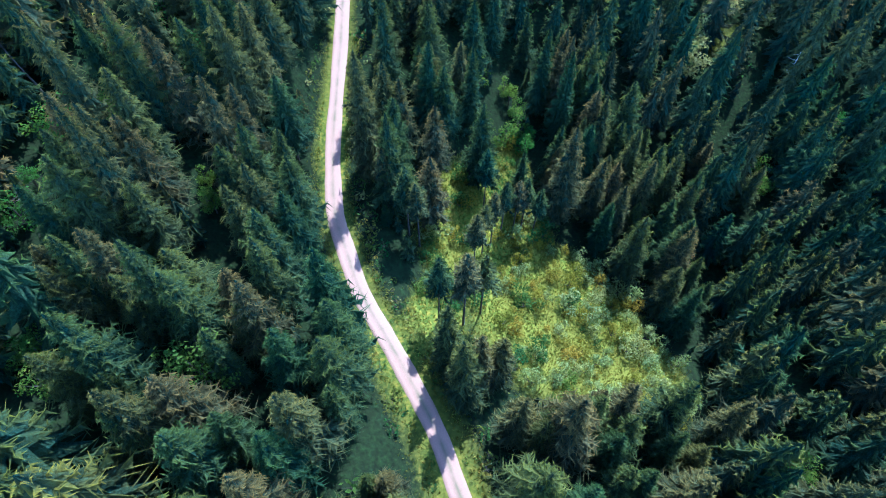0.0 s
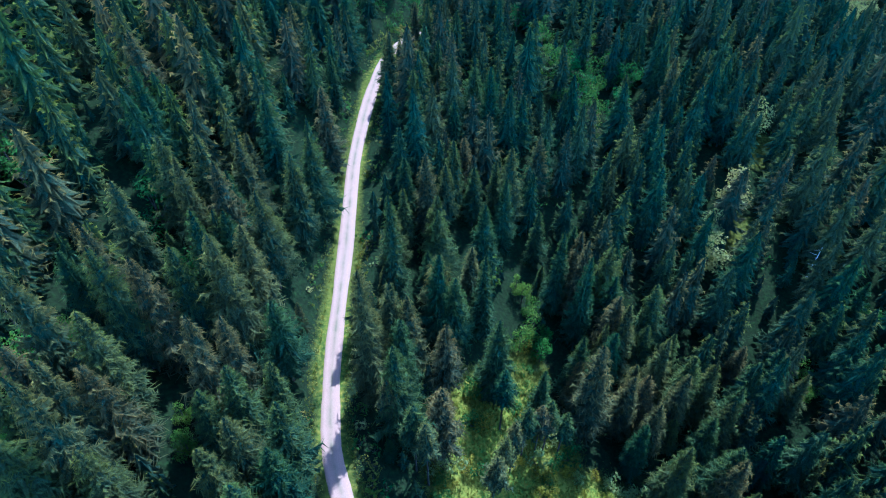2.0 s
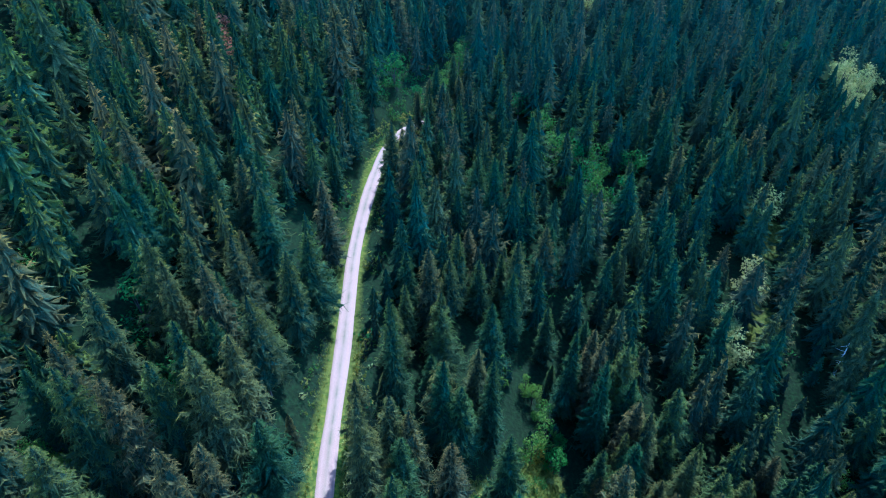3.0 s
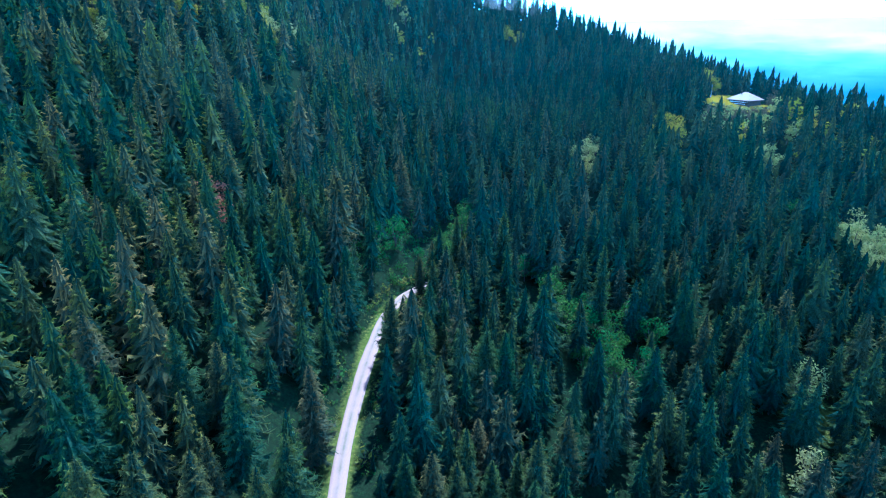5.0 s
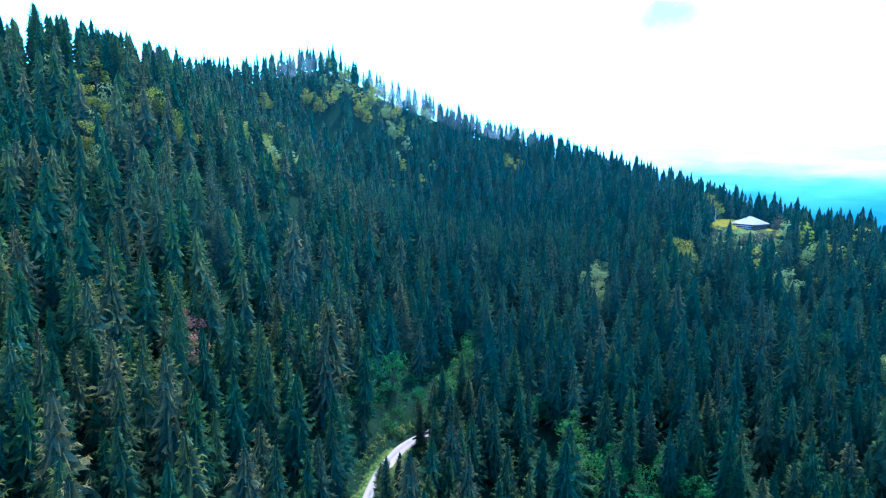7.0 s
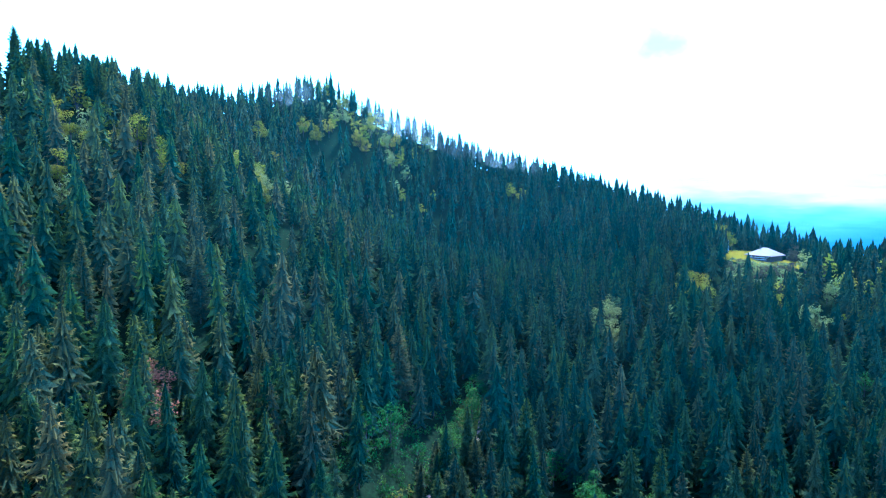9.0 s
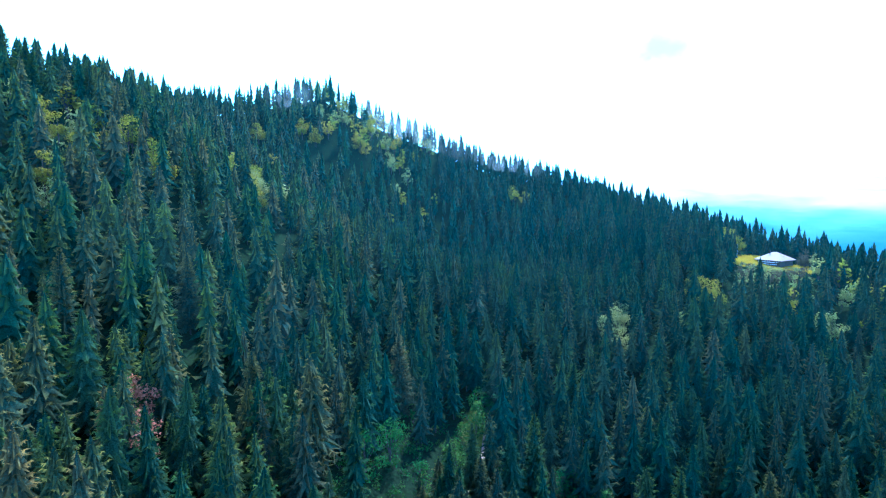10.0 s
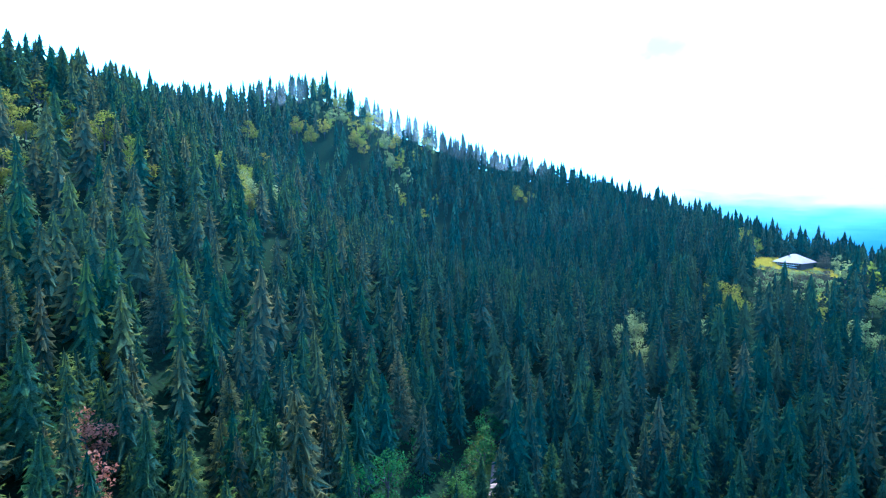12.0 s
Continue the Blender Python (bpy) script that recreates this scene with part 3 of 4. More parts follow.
def plant_spruces():
    rng = np.random.default_rng(12)
    p = scatter(rng, -330, 420, -14, 95, 5.9)
    p = np.concatenate([p, scatter(rng, -330, 420, 97, 330, 6.9), scatter(rng, -330, 420, 331, 640, 6.2)])
    x, y = p[:, 0], p[:, 1]
    keep = np.abs(x + 3) < np.maximum(86 + 0.42 * np.clip(y, 0, 140), 0.79 * (y - np.where(y < 330, 40, 60)) + 20)
    keep &= y < np.interp(x, *CREST) + 15
    centre = np.interp(y, ROAD_LINE[:, 1], ROAD_LINE[:, 0])
    keep &= road_gap(x, y) > np.where(y > 199, 2.6, np.where(x < centre, np.where(y < 36, 7.0, 4.7), 5.6))
    keep &= (rng.random(len(p)) > openness(x, y) * 1.08)
    keep &= ~in_glade(x, y)
    thin = np.sin(x * 0.083 + 2.1 * np.sin(y * 0.031)) + np.sin(y * 0.071 + 1.7 * np.sin(x * 0.043))
    keep &= rng.random(len(p)) > 0.05 + 0.17 * np.clip(thin, 0, 2)
    below = (np.abs(x - 194 + 0.617 * (419 - y)) < 23) & (y > 340) & (y < 434)
    keep &= ~(below & ((y > 362) | (rng.random(len(p)) < 0.75)))
    for a, b, _ in ROADSIDE + SLOPE + VALLEY + SLENDER:
        keep &= (x - a) ** 2 + (y - b) ** 2 > 3.0 ** 2
    for a, b in LEAFY:
        keep &= (x - a) ** 2 + (y - b + 2.0) ** 2 > 4.2 ** 2
        reach = math.hypot(a, b - 80)
        for ahead in (8, 16) if b > 200 else ():
            keep &= (x - a + ahead * a / reach) ** 2 + (y - b + ahead * (b - 80) / reach) ** 2 > 3.3 ** 2
    p = p[keep]
    h = rng.normal(21.5, 3.4, len(p)).clip(11, 30)
    young = rng.random(len(p)) < 0.15
    h[young] *= rng.uniform(0.45, 0.75, young.sum())
    far = np.hypot(p[:, 0], p[:, 1] - 50)
    h *= 1 - 0.12 * smoothstep(250, 500, far)
    h[below[keep]] *= 0.36
    bend = (p[:, 0] > -21) & (p[:, 0] < -9) & (p[:, 1] > 160) & (p[:, 1] < 200)
    h[bend] *= 0.45
    behind = (p[:, 0] > -15) & (p[:, 0] < -4) & (p[:, 1] > 202) & (p[:, 1] < 220)
    h[behind] *= 0.5
    rows = np.column_stack([p, h])
    knob = np.exp(-(((p[:, 0] + 62) / 42) ** 2 + ((p[:, 1] - 498) / 34) ** 2)) + 1.1 * np.exp(-(((p[:, 0] + 138) / 20) ** 2 + ((p[:, 1] - 284) / 20) ** 2)) + np.exp(-(((p[:, 0] + 98) / 12) ** 2 + ((p[:, 1] - 355) / 20) ** 2))
    east = 0.2 * np.exp(-(((p[:, 0] - 175) / 40) ** 2 + ((p[:, 1] - 330) / 45) ** 2))
    leafy = rng.random(len(p)) < 0.6 * knob + east
    broad = rows[leafy] * (1, 1, 0.62)
    rows, p = rows[~leafy], p[~leafy]
    golden = rng.random(len(broad)) < 0.65
    models = [broadleaf(700 + i, 12, r, 170, 0.7) for i, r in enumerate((4.2, 4.8, 3.8))]
    stand("golden_hillside_trees", models, BARK, LEAVES_YELLOW, broad[golden], "yellow-green leafy trees scattered over the hilltop", "forest", 15)
    stand("pale_hillside_trees", models, BARK, LEAVES_PALE, broad[~golden], "pale green leafy trees scattered over the hilltop", "forest", 16)
    order = np.argsort(np.hypot(p[:, 0] * 1.15, p[:, 1] - 62))
    single, rest = rows[order[:160]], rows[order[160:]]
    full = np.array(ROADSIDE + SLOPE + VALLEY, float)
    singles = np.concatenate([full, single])
    kinds = [tree_thing("spruce_tree", spruce(20 + i, *s), BARK, NEEDLES, "tall dark green spruce with drooping feathered branches on the slope", "tree", "spruces of the forest")
             for i, s in enumerate(SHAPES)]
    zs = land(singles[:, 0], singles[:, 1])
    for i, ((a, b, c), z) in enumerate(zip(singles, zs)):
        size = c / 24.3
        girth = min(size, 0.93) * rng.uniform(0.85, 1.12)
        m = pose(a, b, z - 0.2, 0, 0, rng.uniform(0, 360))
        if i < len(kinds):
            ob = kinds[i]
            ob.matrix_basis = m
        else:
            ob = copy_thing(kinds[int(rng.integers(len(kinds)))], m)
        ob.matrix_basis = m @ Matrix.Diagonal((girth, girth, size, 1))
    thin_kinds = [tree_thing("slender_spruce", spruce(50 + i, 18, 2.4, 80, 4, 0.2, 0.58, 0.1, 5, 5), BARK, NEEDLES,
                             "slender spruce with a long bare stem in the clearing", "tree", "slender spruces in the clearing") for i in range(3)]
    for i, (a, b, c) in enumerate(SLENDER):
        m = pose(a, b, float(land(a, b)) - 0.2, 0, 0, rng.uniform(0, 360))
        ob = thin_kinds[i] if i < 3 else copy_thing(thin_kinds[i % 3], m)
        ob.matrix_basis = m @ Matrix.Diagonal((c / 18, c / 18, c / 18, 1))
    gap = np.hypot(rest[:, 0], rest[:, 1] - 70)
    mid, distant = rest[gap < 150], rest[gap >= 150]
    skyline = np.hypot(distant[:, 0], distant[:, 1] - 60) > 330
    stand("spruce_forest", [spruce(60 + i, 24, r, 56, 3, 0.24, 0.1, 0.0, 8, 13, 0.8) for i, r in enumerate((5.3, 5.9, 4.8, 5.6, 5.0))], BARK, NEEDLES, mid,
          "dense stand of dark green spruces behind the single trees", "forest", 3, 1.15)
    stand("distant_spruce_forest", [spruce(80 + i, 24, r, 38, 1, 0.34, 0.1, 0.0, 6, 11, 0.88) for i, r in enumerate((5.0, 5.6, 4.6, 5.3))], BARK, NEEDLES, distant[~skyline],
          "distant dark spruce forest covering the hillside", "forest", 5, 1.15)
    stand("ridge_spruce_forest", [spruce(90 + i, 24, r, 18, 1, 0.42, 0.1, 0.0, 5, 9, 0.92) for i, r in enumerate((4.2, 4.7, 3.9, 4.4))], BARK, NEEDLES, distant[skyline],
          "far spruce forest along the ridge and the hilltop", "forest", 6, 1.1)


plant_spruces()

def plant_leafy(name, places, leaves, label, group, low, high, seed, extra):
    rng = np.random.default_rng(seed)
    kinds = [tree_thing(name, broadleaf(seed + i, 10, r, 800, 0.25), BARK, leaves, label, "tree", group) for i, r in enumerate((3.0, 3.8, 3.2))]
    clusters = [(x + dx, y + dy) for x, y in places for dx, dy in ((0, 0), *rng.normal(0, 2.6, (extra, 2)))]
    for i, (x, y) in enumerate(clusters):
        size = rng.uniform(low, high) / 10
        m = pose(x, y, float(land(x, y)) - 0.1, 0, 0, rng.uniform(0, 360))
        ob = kinds[i] if i < len(kinds) else copy_thing(kinds[int(rng.integers(len(kinds)))], m)
        ob.matrix_basis = m @ Matrix.Diagonal((size * 1.1, size * 1.1, size, 1))


plant_leafy("yellow_leafy_tree", HILL_YELLOW, LEAVES_YELLOW, "yellow-green leafy tree with an uneven crown among dark spruces", "yellow leafy trees on the hillside", 9, 14, 300, 1)
plant_leafy("pale_leafy_tree", PALE, LEAVES_PALE, "pale grey-green leafy tree between the spruces", "pale leafy trees", 9, 14, 330, 1)
plant_leafy("small_yellow_tree", [(-101, 252), (-88, 233), (-78, 217), (-55, 160)], LEAVES_YELLOW, "small narrow yellow-green tree between tall spruces", "small yellow trees", 6, 9, 320, 0)
plant_leafy("reddish_tree", [(-66, 190), (-63, 185), (-69, 194)], LEAVES_RED, "reddish-brown leafy tree among dark spruces", "reddish trees", 9, 13, 350, 0)
plant_leafy("brown_leafy_tree", [(214, 421), (216, 424), (212, 423)], LEAVES_BROWN, "dark brown round-crowned tree beside the lodge", "brown trees beside the lodge", 8, 12, 355, 0)
plant_leafy("green_leafy_tree", GREEN, LEAVES_GREEN, "fresh green leafy tree with a clumped crown", "green leafy trees", 8, 13, 360, 0)

plant_leafy("fresh_green_tree", FRESH, LEAVES_FRESH, "bright green leafy sapling in a gap between spruces", "bright green saplings", 5, 9, 380, 1)


# ---- dead trees ----
def dead_tree(x, y, height, lean, turn, bark, label, seed):
    """A bare stem with broken stubs of branches."""
    rng = np.random.default_rng(seed)
    base = tagged(new("dead_tree"), label, "dead tree")
    zs = np.linspace(-0.4, height, 7)
    wob = np.cumsum(rng.normal(0, 0.06, (7, 2)), 0)
    v, f = tube(np.column_stack([wob, zs]), np.linspace(0.26, 0.06, 7), 7)
    part("trunk", mesh_from("trunk", v, f, [bark]), base)
    for k in range(9):
        z = height * rng.uniform(0.35, 0.97)
        a = rng.uniform(0, 6.28)
        n = rng.uniform(0.6, 2.2)
        c = np.array([*wob[min(6, int(7 * z / height))], z])
        tip = c + (math.cos(a) * n, math.sin(a) * n, rng.uniform(-0.3, 0.5))
        bv, bf = tube([c, (c + tip) / 2 + (0, 0, -0.08), tip], [0.06, 0.045, 0.015], 4)
        part("branch", mesh_from("branch", bv, bf, [bark]), base)
    base.matrix_basis = pose(x, y, float(land(x, y)), 0, lean, turn)


dead_tree(90, 118, 11, 6, 200, PALE_BARK, "pale bare broken spruce trunk among green spruces", 61)
dead_tree(-51, 44, 15, 38, 150, BARK, "dark leaning dead spruce caught between the trees", 62)
dead_tree(-63, 70, 14, 30, 140, BARK, "dark leaning dead spruce over pale shrubs", 63)
dead_tree(41, 33, 9, 8, 40, BARK, "bare dead spruce with stubs at the clearing's edge", 64)
dead_tree(172, 421, 9, 2, 0, PALE_BARK, "pale bare trunk standing beside the meadow", 65)

# ---- shrubs and grass ----
def plant_shrubs():
    rng = np.random.default_rng(31)
    p = scatter(rng, -10, 60, 20, 105, 3.1)
    o = openness(p[:, 0], p[:, 1])
    lumps = np.sin(p[:, 0] * 0.55 + 2 * np.sin(p[:, 1] * 0.23)) * np.sin(p[:, 1] * 0.61 + 1.0)
    keep = (o > 0.3) & (road_gap(p[:, 0], p[:, 1]) > 6) & (rng.random(len(p)) < 0.38 + 0.25 * lumps + 0.5 * smoothstep(9, 18, p[:, 0]))
    p = p[keep]
    rows = np.column_stack([p, rng.uniform(1.6, 6.0, len(p))])
    kind = rng.random(len(p))
    east = smoothstep(14, 34, p[:, 0])
    pale = kind < 0.12 + 0.43 * east
    yellow = ~pale & (kind > 0.62)
    models = [broadleaf(500 + i, 3, 1.6, 330, 0.17, False) for i in range(5)]
    stand("willow_shrubs", models, BARK, LEAVES_WILLOW, rows[pale], "pale grey-green rounded shrubs filling the clearing", "shrub", 8)
    stand("golden_shrubs", models, BARK, LEAVES_YELLOW, rows[yellow] * (1, 1, 0.8), "yellow-green rounded shrubs in the clearing", "shrub", 10)
    stand("green_shrubs", models, BARK, LEAVES_GREEN, rows[~pale & ~yellow], "low bright green shrubs in the clearing", "shrub", 9)


plant_shrubs()


def plant_undergrowth():
    rng = np.random.default_rng(33)
    p = scatter(rng, -100, 110, -10, 200, 5.2)
    x, y = p[:, 0], p[:, 1]
    keep = (np.abs(x) < 66 + 0.42 * np.clip(y, 0, 140)) & (road_gap(x, y) > 5.5) & (openness(x, y) < 0.3) & ~in_glade(x, y) & (rng.random(len(p)) < 0.4)
    p = p[keep]
    small = rng.random(len(p)) < 0.45
    stand("young_spruces", [spruce(130 + i, 10, r, 14, 1, 0.3, 0.04, 0.0, 4, 6, 0.9) for i, r in enumerate((2.1, 1.8, 2.4))], BARK, NEEDLES, np.column_stack([p, rng.uniform(4, 11, len(p))])[small],
          "young dark spruces growing between the tall trunks", "undergrowth", 24)
    low = np.column_stack([p, rng.uniform(0.8, 2.6, len(p))])[~small]
    stand("forest_ferns", [broadleaf(560 + i, 2.0, 1.7, 16, 0.42, False) for i in range(4)], BARK, LEAVES_GREEN, low, "shaded green ferns and saplings under the spruces", "undergrowth", 25)
    q = scatter(rng, 130, 226, 344, 432, 2.9)
    drop = 419 - q[:, 1]
    q = q[(np.hypot(q[:, 0] - 194, q[:, 1] - 419) > 13) & (np.abs(q[:, 0] - 194 + 0.617 * drop) < 19) & (rng.random(len(q)) < np.where(drop > 12, 0.8, 0.06))]
    g = scatter(rng, -30, 14, 203, 252, 2.8)
    g = g[(road_gap(g[:, 0], g[:, 1]) > 2.2) & (rng.random(len(g)) < 0.7)]
    stand("gully_shrubs", [broadleaf(580 + i, 3.0, 2.0, 70, 0.3, False) for i in range(3)], BARK, LEAVES_GREEN, np.column_stack([g, rng.uniform(1.5, 4.5, len(g))]),
          "dark green shrubs and saplings in the gully past the bend", "undergrowth", 28)
    rows = np.column_stack([q, rng.uniform(1.2, 2.2, len(q)) + rng.uniform(0, 2.8, len(q)) * smoothstep(10, 35, 419 - q[:, 1])])
    pale = rng.random(len(q)) < 0.5
    models = [broadleaf(570 + i, 3.0, 2.0, 60, 0.4, False) for i in range(3)]
    stand("meadow_shrubs", models, BARK, LEAVES_BROWN, rows[~pale], "dull brownish shrubs on the slope below the lodge", "shrub", 26)
    stand("pale_meadow_shrubs", models, BARK, LEAVES_PALE, rows[pale], "pale grey-green shrubs on the slope below the lodge", "shrub", 27)


plant_undergrowth()


def plant_verge():
    rng = np.random.default_rng(36)
    p = scatter(rng, -40, 20, -14, 262, 1.25)
    g = road_gap(p[:, 0], p[:, 1])
    clump = np.sin(p[:, 1] * 0.31 + 2 * np.sin(p[:, 0] * 0.4)) + np.sin(p[:, 1] * 0.13 + 1)
    keep = (g > 1.8) & (g < 7) & (rng.random(len(p)) < np.where(g < 2.4, 0.5, 0.42) + 0.22 * clump)
    p, g = p[keep], g[keep]
    rows = np.column_stack([p, rng.uniform(0.35, 1.1, len(p)) * (1 + 2.2 * smoothstep(2.6, 5.0, g) * rng.random(len(p)) ** 2) * np.where(g < 2.4, 0.6, 1.0)])
    models = [broadleaf(540 + i, 1.0, 0.8, 24, 0.2, False) for i in range(5)]
    kind = rng.random(len(p))
    stand("verge_herbs", models, BARK, LEAVES_GREEN, rows[kind < 0.45], "low green herbs and saplings beside the road", "undergrowth", 18)
    stand("verge_grass_clumps", models, BARK, GRASS, rows[(kind >= 0.45) & (kind < 0.85)], "yellow-green grass clumps beside the road", "undergrowth", 19)
    stand("verge_pale_herbs", models, BARK, LEAVES_PALE, rows[kind >= 0.85], "pale flowering herbs beside the road", "undergrowth", 20)


plant_verge()


def plant_grass(name, corner, other, count, mat, label, tall, wide, seed):
    rng = np.random.default_rng(seed)
    p = rng.uniform(corner, other, (count, 2))
    g = road_gap(p[:, 0], p[:, 1])
    o = np.maximum(openness(p[:, 0], p[:, 1]), (1 - smoothstep(2.8, 5.5 + 2.5 * (p[:, 1] < 40), g)) * 0.7)
    p = p[(g > 2.5) & (rng.random(len(p)) < o)]
    z = land(p[:, 0], p[:, 1])
    n = len(p)
    a = rng.uniform(0, 6.283, n)
    h = rng.uniform(0.25, 0.8, n) * tall
    w = rng.uniform(0.06, 0.16, n) * wide
    base = np.column_stack([p, z])
    side = np.column_stack([np.cos(a) * w, np.sin(a) * w, np.zeros(n)])
    tip = base + np.column_stack([rng.normal(0, 0.25, n), rng.normal(0, 0.25, n), h])
    v = np.stack([base - side, base + side, tip], 1).reshape(-1, 3)
    me = mesh_from(name, v, np.arange(3 * n).reshape(-1, 3), [mat], tip=np.tile([0.0, 0.0, 0.9], n), tint=np.repeat(rng.random(n), 3))
    tagged(new(name, me), label, "grass", kind="stuff")


plant_grass("grass", (-45, -10), (65, 110), 150000, GRASS, "tufts of yellow-green grass beside the road and in the clearings", 1.0, 1.0, 41)
plant_grass("meadow_grass", (150, 380), (228, 436), 60000, MEADOW, "tall bright yellow grass in the meadow round the lodge", 1.8, 3.5, 42)


# ---- the lodge ----
def boxes(name, mats, parts):
    bm = bmesh.new()
    for (x, y, z), (sx, sy, sz) in parts:
        made = bmesh.ops.create_cube(bm, size=1.0)["verts"]
        for v in made:
            v.co = Vector((x + v.co.x * sx, y + v.co.y * sy, z + v.co.z * sz))
    me = bpy.data.meshes.new(name)
    bm.to_mesh(me)
    bm.free()
    for m in mats:
        me.materials.append(m)
    return me


def build_lodge():
    x, y = 194.0, 419.0
    base = tagged(new("lodge"), "low dark timber lodge with a pale hipped roof in a meadow", "house")
    w, d, h = 14.0, 13.0, 2.8
    part("wall", boxes("wall", [TIMBER], [((0, 0, h / 2 - 1.0), (w, d, h + 2.0))]), base, "dark timber wall")
    e, t, r = 1.3, 0.25, 4.6
    bm = bmesh.new()
    low = [bm.verts.new((sx * (w / 2 + e), sy * (d / 2 + e), h - 0.1)) for sx, sy in ((-1, -1), (1, -1), (1, 1), (-1, 1))]
    up = [bm.verts.new((v.co.x, v.co.y, h + t - 0.1)) for v in low]
    tops = [bm.verts.new((-1.3, 0, h + r)), bm.verts.new((1.3, 0, h + r))]
    bm.faces.new(low[::-1])
    for i in range(4):
        bm.faces.new((low[i], low[(i + 1) % 4], up[(i + 1) % 4], up[i]))
    bm.faces.new((up[0], up[1], tops[1], tops[0]))
    bm.faces.new((up[2], up[3], tops[0], tops[1]))
    bm.faces.new((up[1], up[2], tops[1]))
    bm.faces.new((up[3], up[0], tops[0]))
    me = bpy.data.meshes.new("roof")
    bm.to_mesh(me)
    bm.free()
    me.materials.append(ROOF)
    roof = part("roof", me, base, "pale grey sheet roof")
    part("chimney", boxes("chimney", [TIMBER], [((-2.2, -1.5, h + 3.9), (0.6, 0.6, 3.0)), ((-2.2, -1.5, h + 5.45), (0.85, 0.85, 0.15))]), roof, "dark slim chimney pipe with a cap")
    for z in (0.5, 1.6):
        part("balcony_rail", boxes("balcony_rail", [WHITE_PAINT], [((-1.0, -d / 2 - 0.25, z), (w - 2.5, 0.12, 0.32))]), base, "white painted rail")
    part("deck", boxes("deck", [TIMBER], [((-1.0, -d / 2 - 1.0, -0.15), (w - 2.0, 2.0, 0.2))]), base, "timber deck")
    for k in range(4):
        part("porch_post", boxes("porch_post", [TIMBER], [((-6.2 + 3.6 * k, -d / 2 - 1.1, 1.3), (0.2, 0.2, 2.8))]), base)
    door = part("door", boxes("door", [TIMBER], [((w / 2 + 0.04, -1.0, 1.0), (0.1, 1.1, 2.05))]), base, "dark plank door")
    part("handle", boxes("handle", [METAL], [((w / 2 + 0.12, -1.4, 1.0), (0.08, 0.14, 0.04))]), door, "dull metal handle")
    for k in range(5):
        win = part("window", boxes("window", [WHITE_PAINT], [((-5.2 + 2.6 * k, -d / 2 - 0.04, 2.2), (1.3, 0.1, 0.95))]), base, "white framed window")
        part("pane", boxes("pane", [GLASS], [((-5.2 + 2.6 * k, -d / 2 - 0.10, 2.2), (1.1, 0.04, 0.75))]), win)
    base.matrix_basis = pose(x, y, float(land(x, y)) + 1.0, 0, 0, -60)


build_lodge()


# ---- mist on the ridge ----
def mist_material():
    m, tree = material("thin_mist")
    c = tree.nodes.new("ShaderNodeTexCoord")
    split = tree.nodes.new("ShaderNodeSeparateXYZ")
    tree.links.new(c.outputs["Generated"], split.inputs[0])
    puffs = node(tree, "ShaderNodeTexNoise", Scale=0.09, Detail=5.0, Roughness=0.6)
    tree.links.new(c.outputs["Object"], puffs.inputs[0])
    fade = None
    for k in (0, 2):
        edge = maths(tree, "MULTIPLY", maths(tree, "MULTIPLY", split.outputs[k], maths(tree, "SUBTRACT", 1.0, split.outputs[k])), 4.0)
        fade = edge if fade is None else maths(tree, "MULTIPLY", fade, edge)
    thick = maths(tree, "MULTIPLY", fade, ramp(tree, puffs.outputs[0], [(0.34, (0, 0, 0)), (0.70, (0.18, 0.18, 0.18))]))
    clear = tree.nodes.new("ShaderNodeBsdfTransparent")
    drops = node(tree, "ShaderNodeBsdfTranslucent", Color=(0.9, 0.9, 0.92, 1.0))
    mix = tree.nodes.new("ShaderNodeMixShader")
    tree.links.new(thick, mix.inputs[0])
    tree.links.new(clear.outputs[0], mix.inputs[1])
    tree.links.new(drops.outputs[0], mix.inputs[2])
    finish(tree, mix.outputs[0])
    return m


MIST = mist_material()


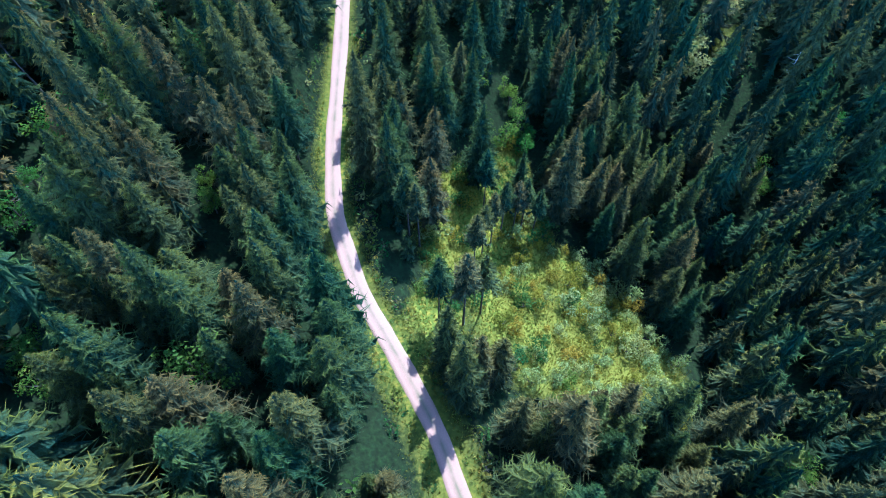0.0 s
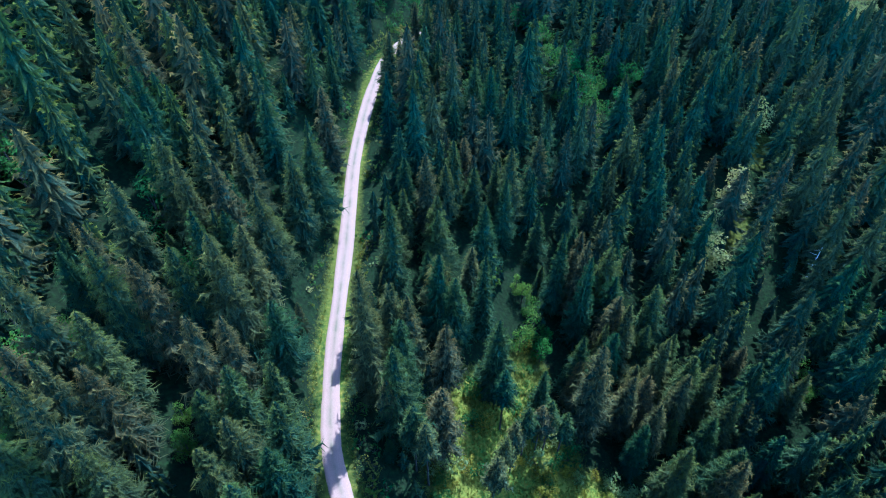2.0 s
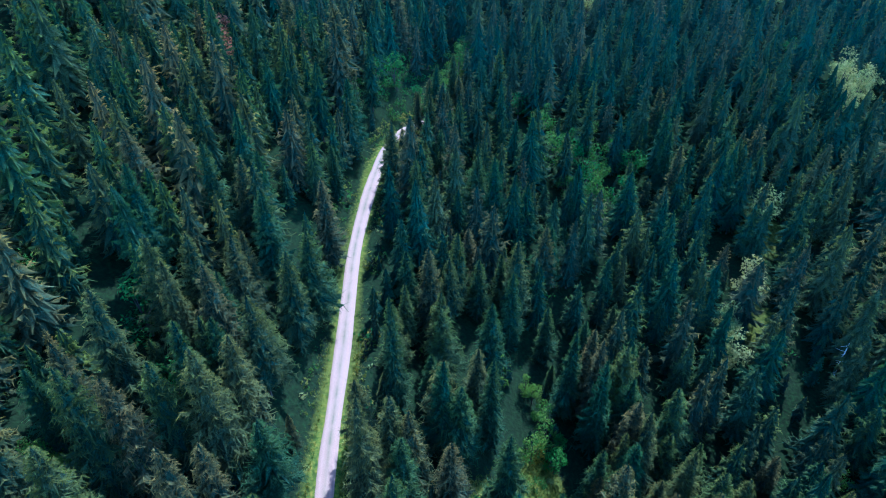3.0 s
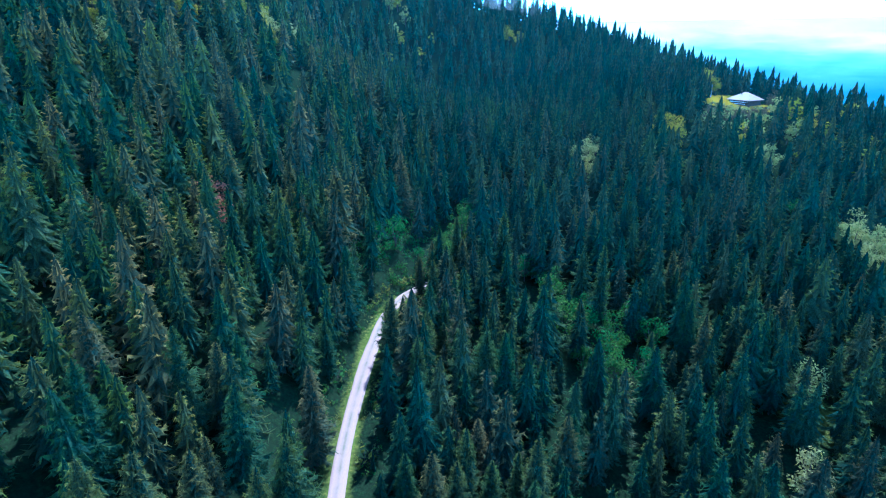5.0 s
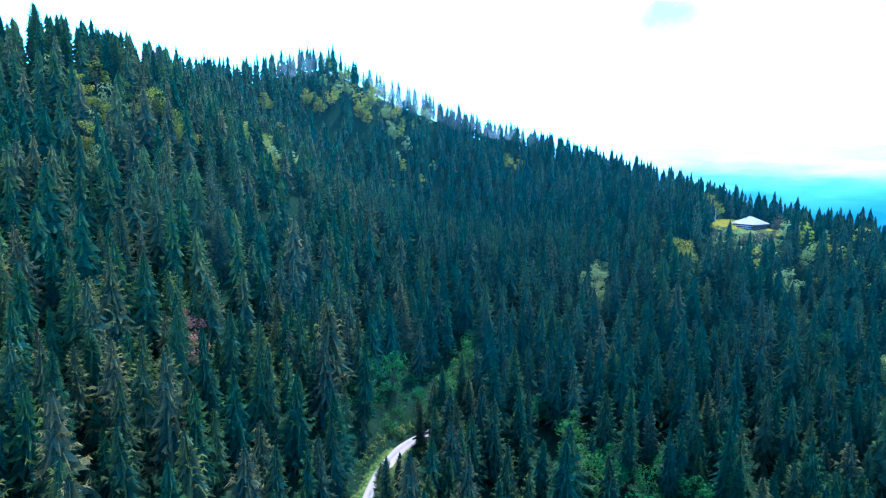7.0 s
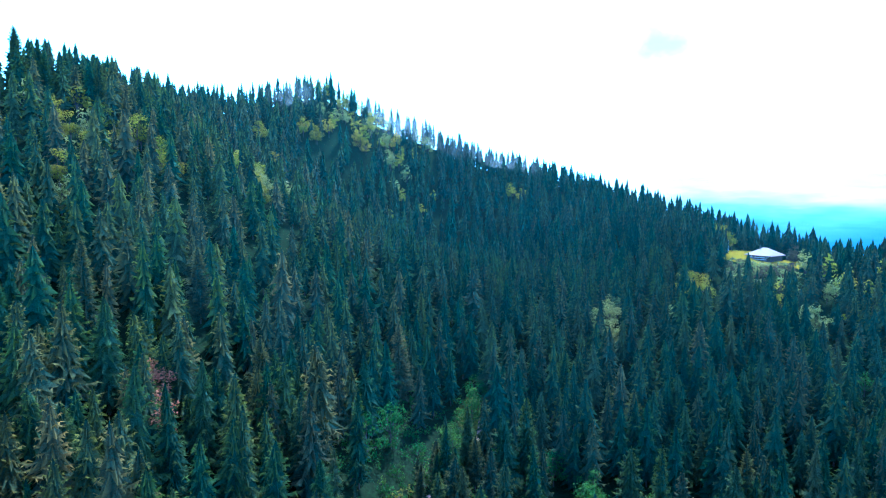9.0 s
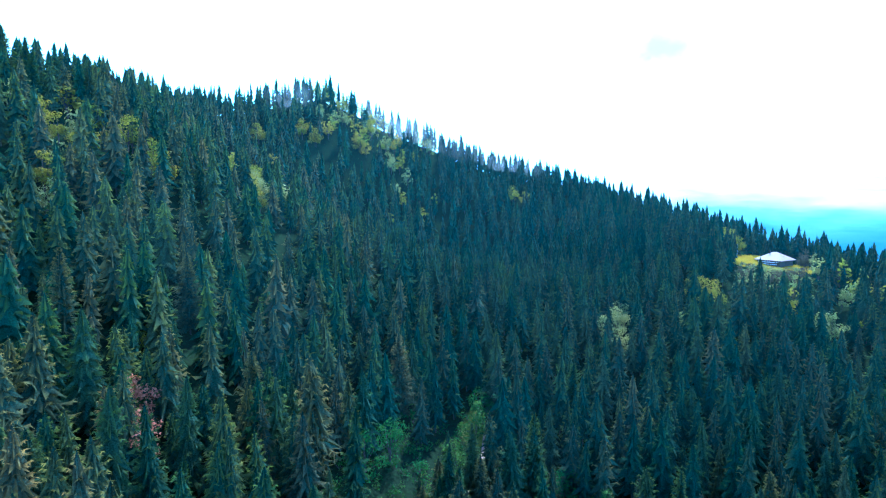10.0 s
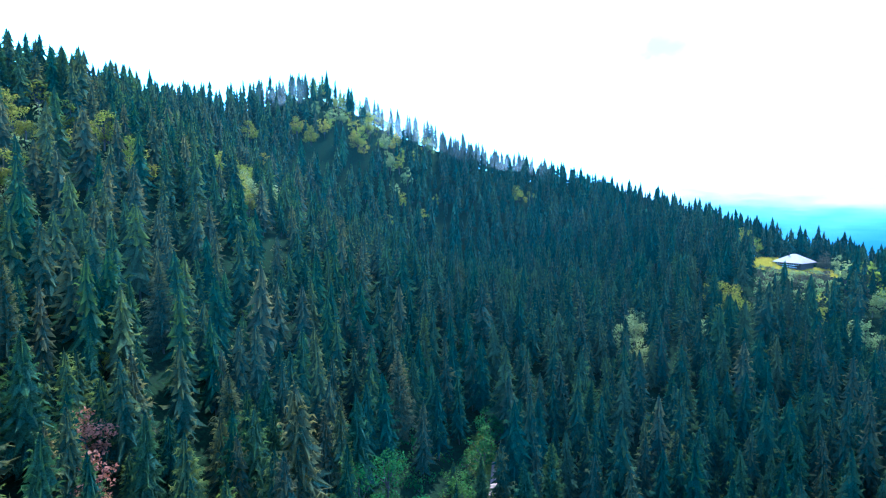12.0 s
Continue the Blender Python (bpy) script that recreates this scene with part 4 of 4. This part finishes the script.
def wisp(x, y, z, length, height, fall, seed):
    """A thin drifting wisp: a rumpled sheet that thins out to its edges."""
    rng = np.random.default_rng(seed)
    u, w = np.meshgrid(np.linspace(-0.5, 0.5, 25), np.linspace(-0.5, 0.5, 9))
    v = np.stack([u * length, 3.0 * np.sin(u * 7 + rng.uniform(0, 6)) + 5 * u, w * height + fall * u * length + 1.5 * np.sin(u * 11)], -1).reshape(-1, 3)
    me = mesh_from("mist", v, grid_faces(9, 25), [MIST])
    me.shade_smooth()
    ob = tagged(new("mist_wisp", me), "thin white mist wisp drifting over the ridge", "mist", "mist over the ridge")
    ob.location = (x, y, z)


wisp(-32, 512, 150, 100, 28, -0.36, 1)
wisp(-112, 472, 163, 36, 15, 0.1, 2)
wisp(46, 545, 124, 70, 18, -0.24, 3)


# ---- blue haze before the wooded hillside ----
def haze_material():
    m, tree = material("thin_haze")
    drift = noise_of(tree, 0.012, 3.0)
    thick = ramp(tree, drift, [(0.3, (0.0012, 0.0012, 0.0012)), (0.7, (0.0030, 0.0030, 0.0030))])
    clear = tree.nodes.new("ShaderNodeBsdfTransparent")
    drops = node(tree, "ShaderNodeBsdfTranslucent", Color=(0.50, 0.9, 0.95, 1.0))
    mix = tree.nodes.new("ShaderNodeMixShader")
    tree.links.new(thick, mix.inputs[0])
    tree.links.new(clear.outputs[0], mix.inputs[1])
    tree.links.new(drops.outputs[0], mix.inputs[2])
    finish(tree, mix.outputs[0])
    return m


HAZE = haze_material()


def haze_veil(y):
    """A very thin translucent sheet across the valley, added to imitate aerial haze."""
    u, w = np.meshgrid(np.linspace(-1, 1, 41), np.linspace(0, 1, 7))
    v = np.stack([u * (y + 60), y + 14 * np.sin(u * 5 + y) + 20 * w, -60 + 330 * w], -1).reshape(-1, 3)
    me = mesh_from("haze", v, grid_faces(7, 41), [HAZE])
    me.shade_smooth()
    tagged(new("haze_veil", me), "very thin blue haze hanging before the wooded hillside", "haze", kind="stuff")


# four sheets one behind the other lighten the far hillside step by step
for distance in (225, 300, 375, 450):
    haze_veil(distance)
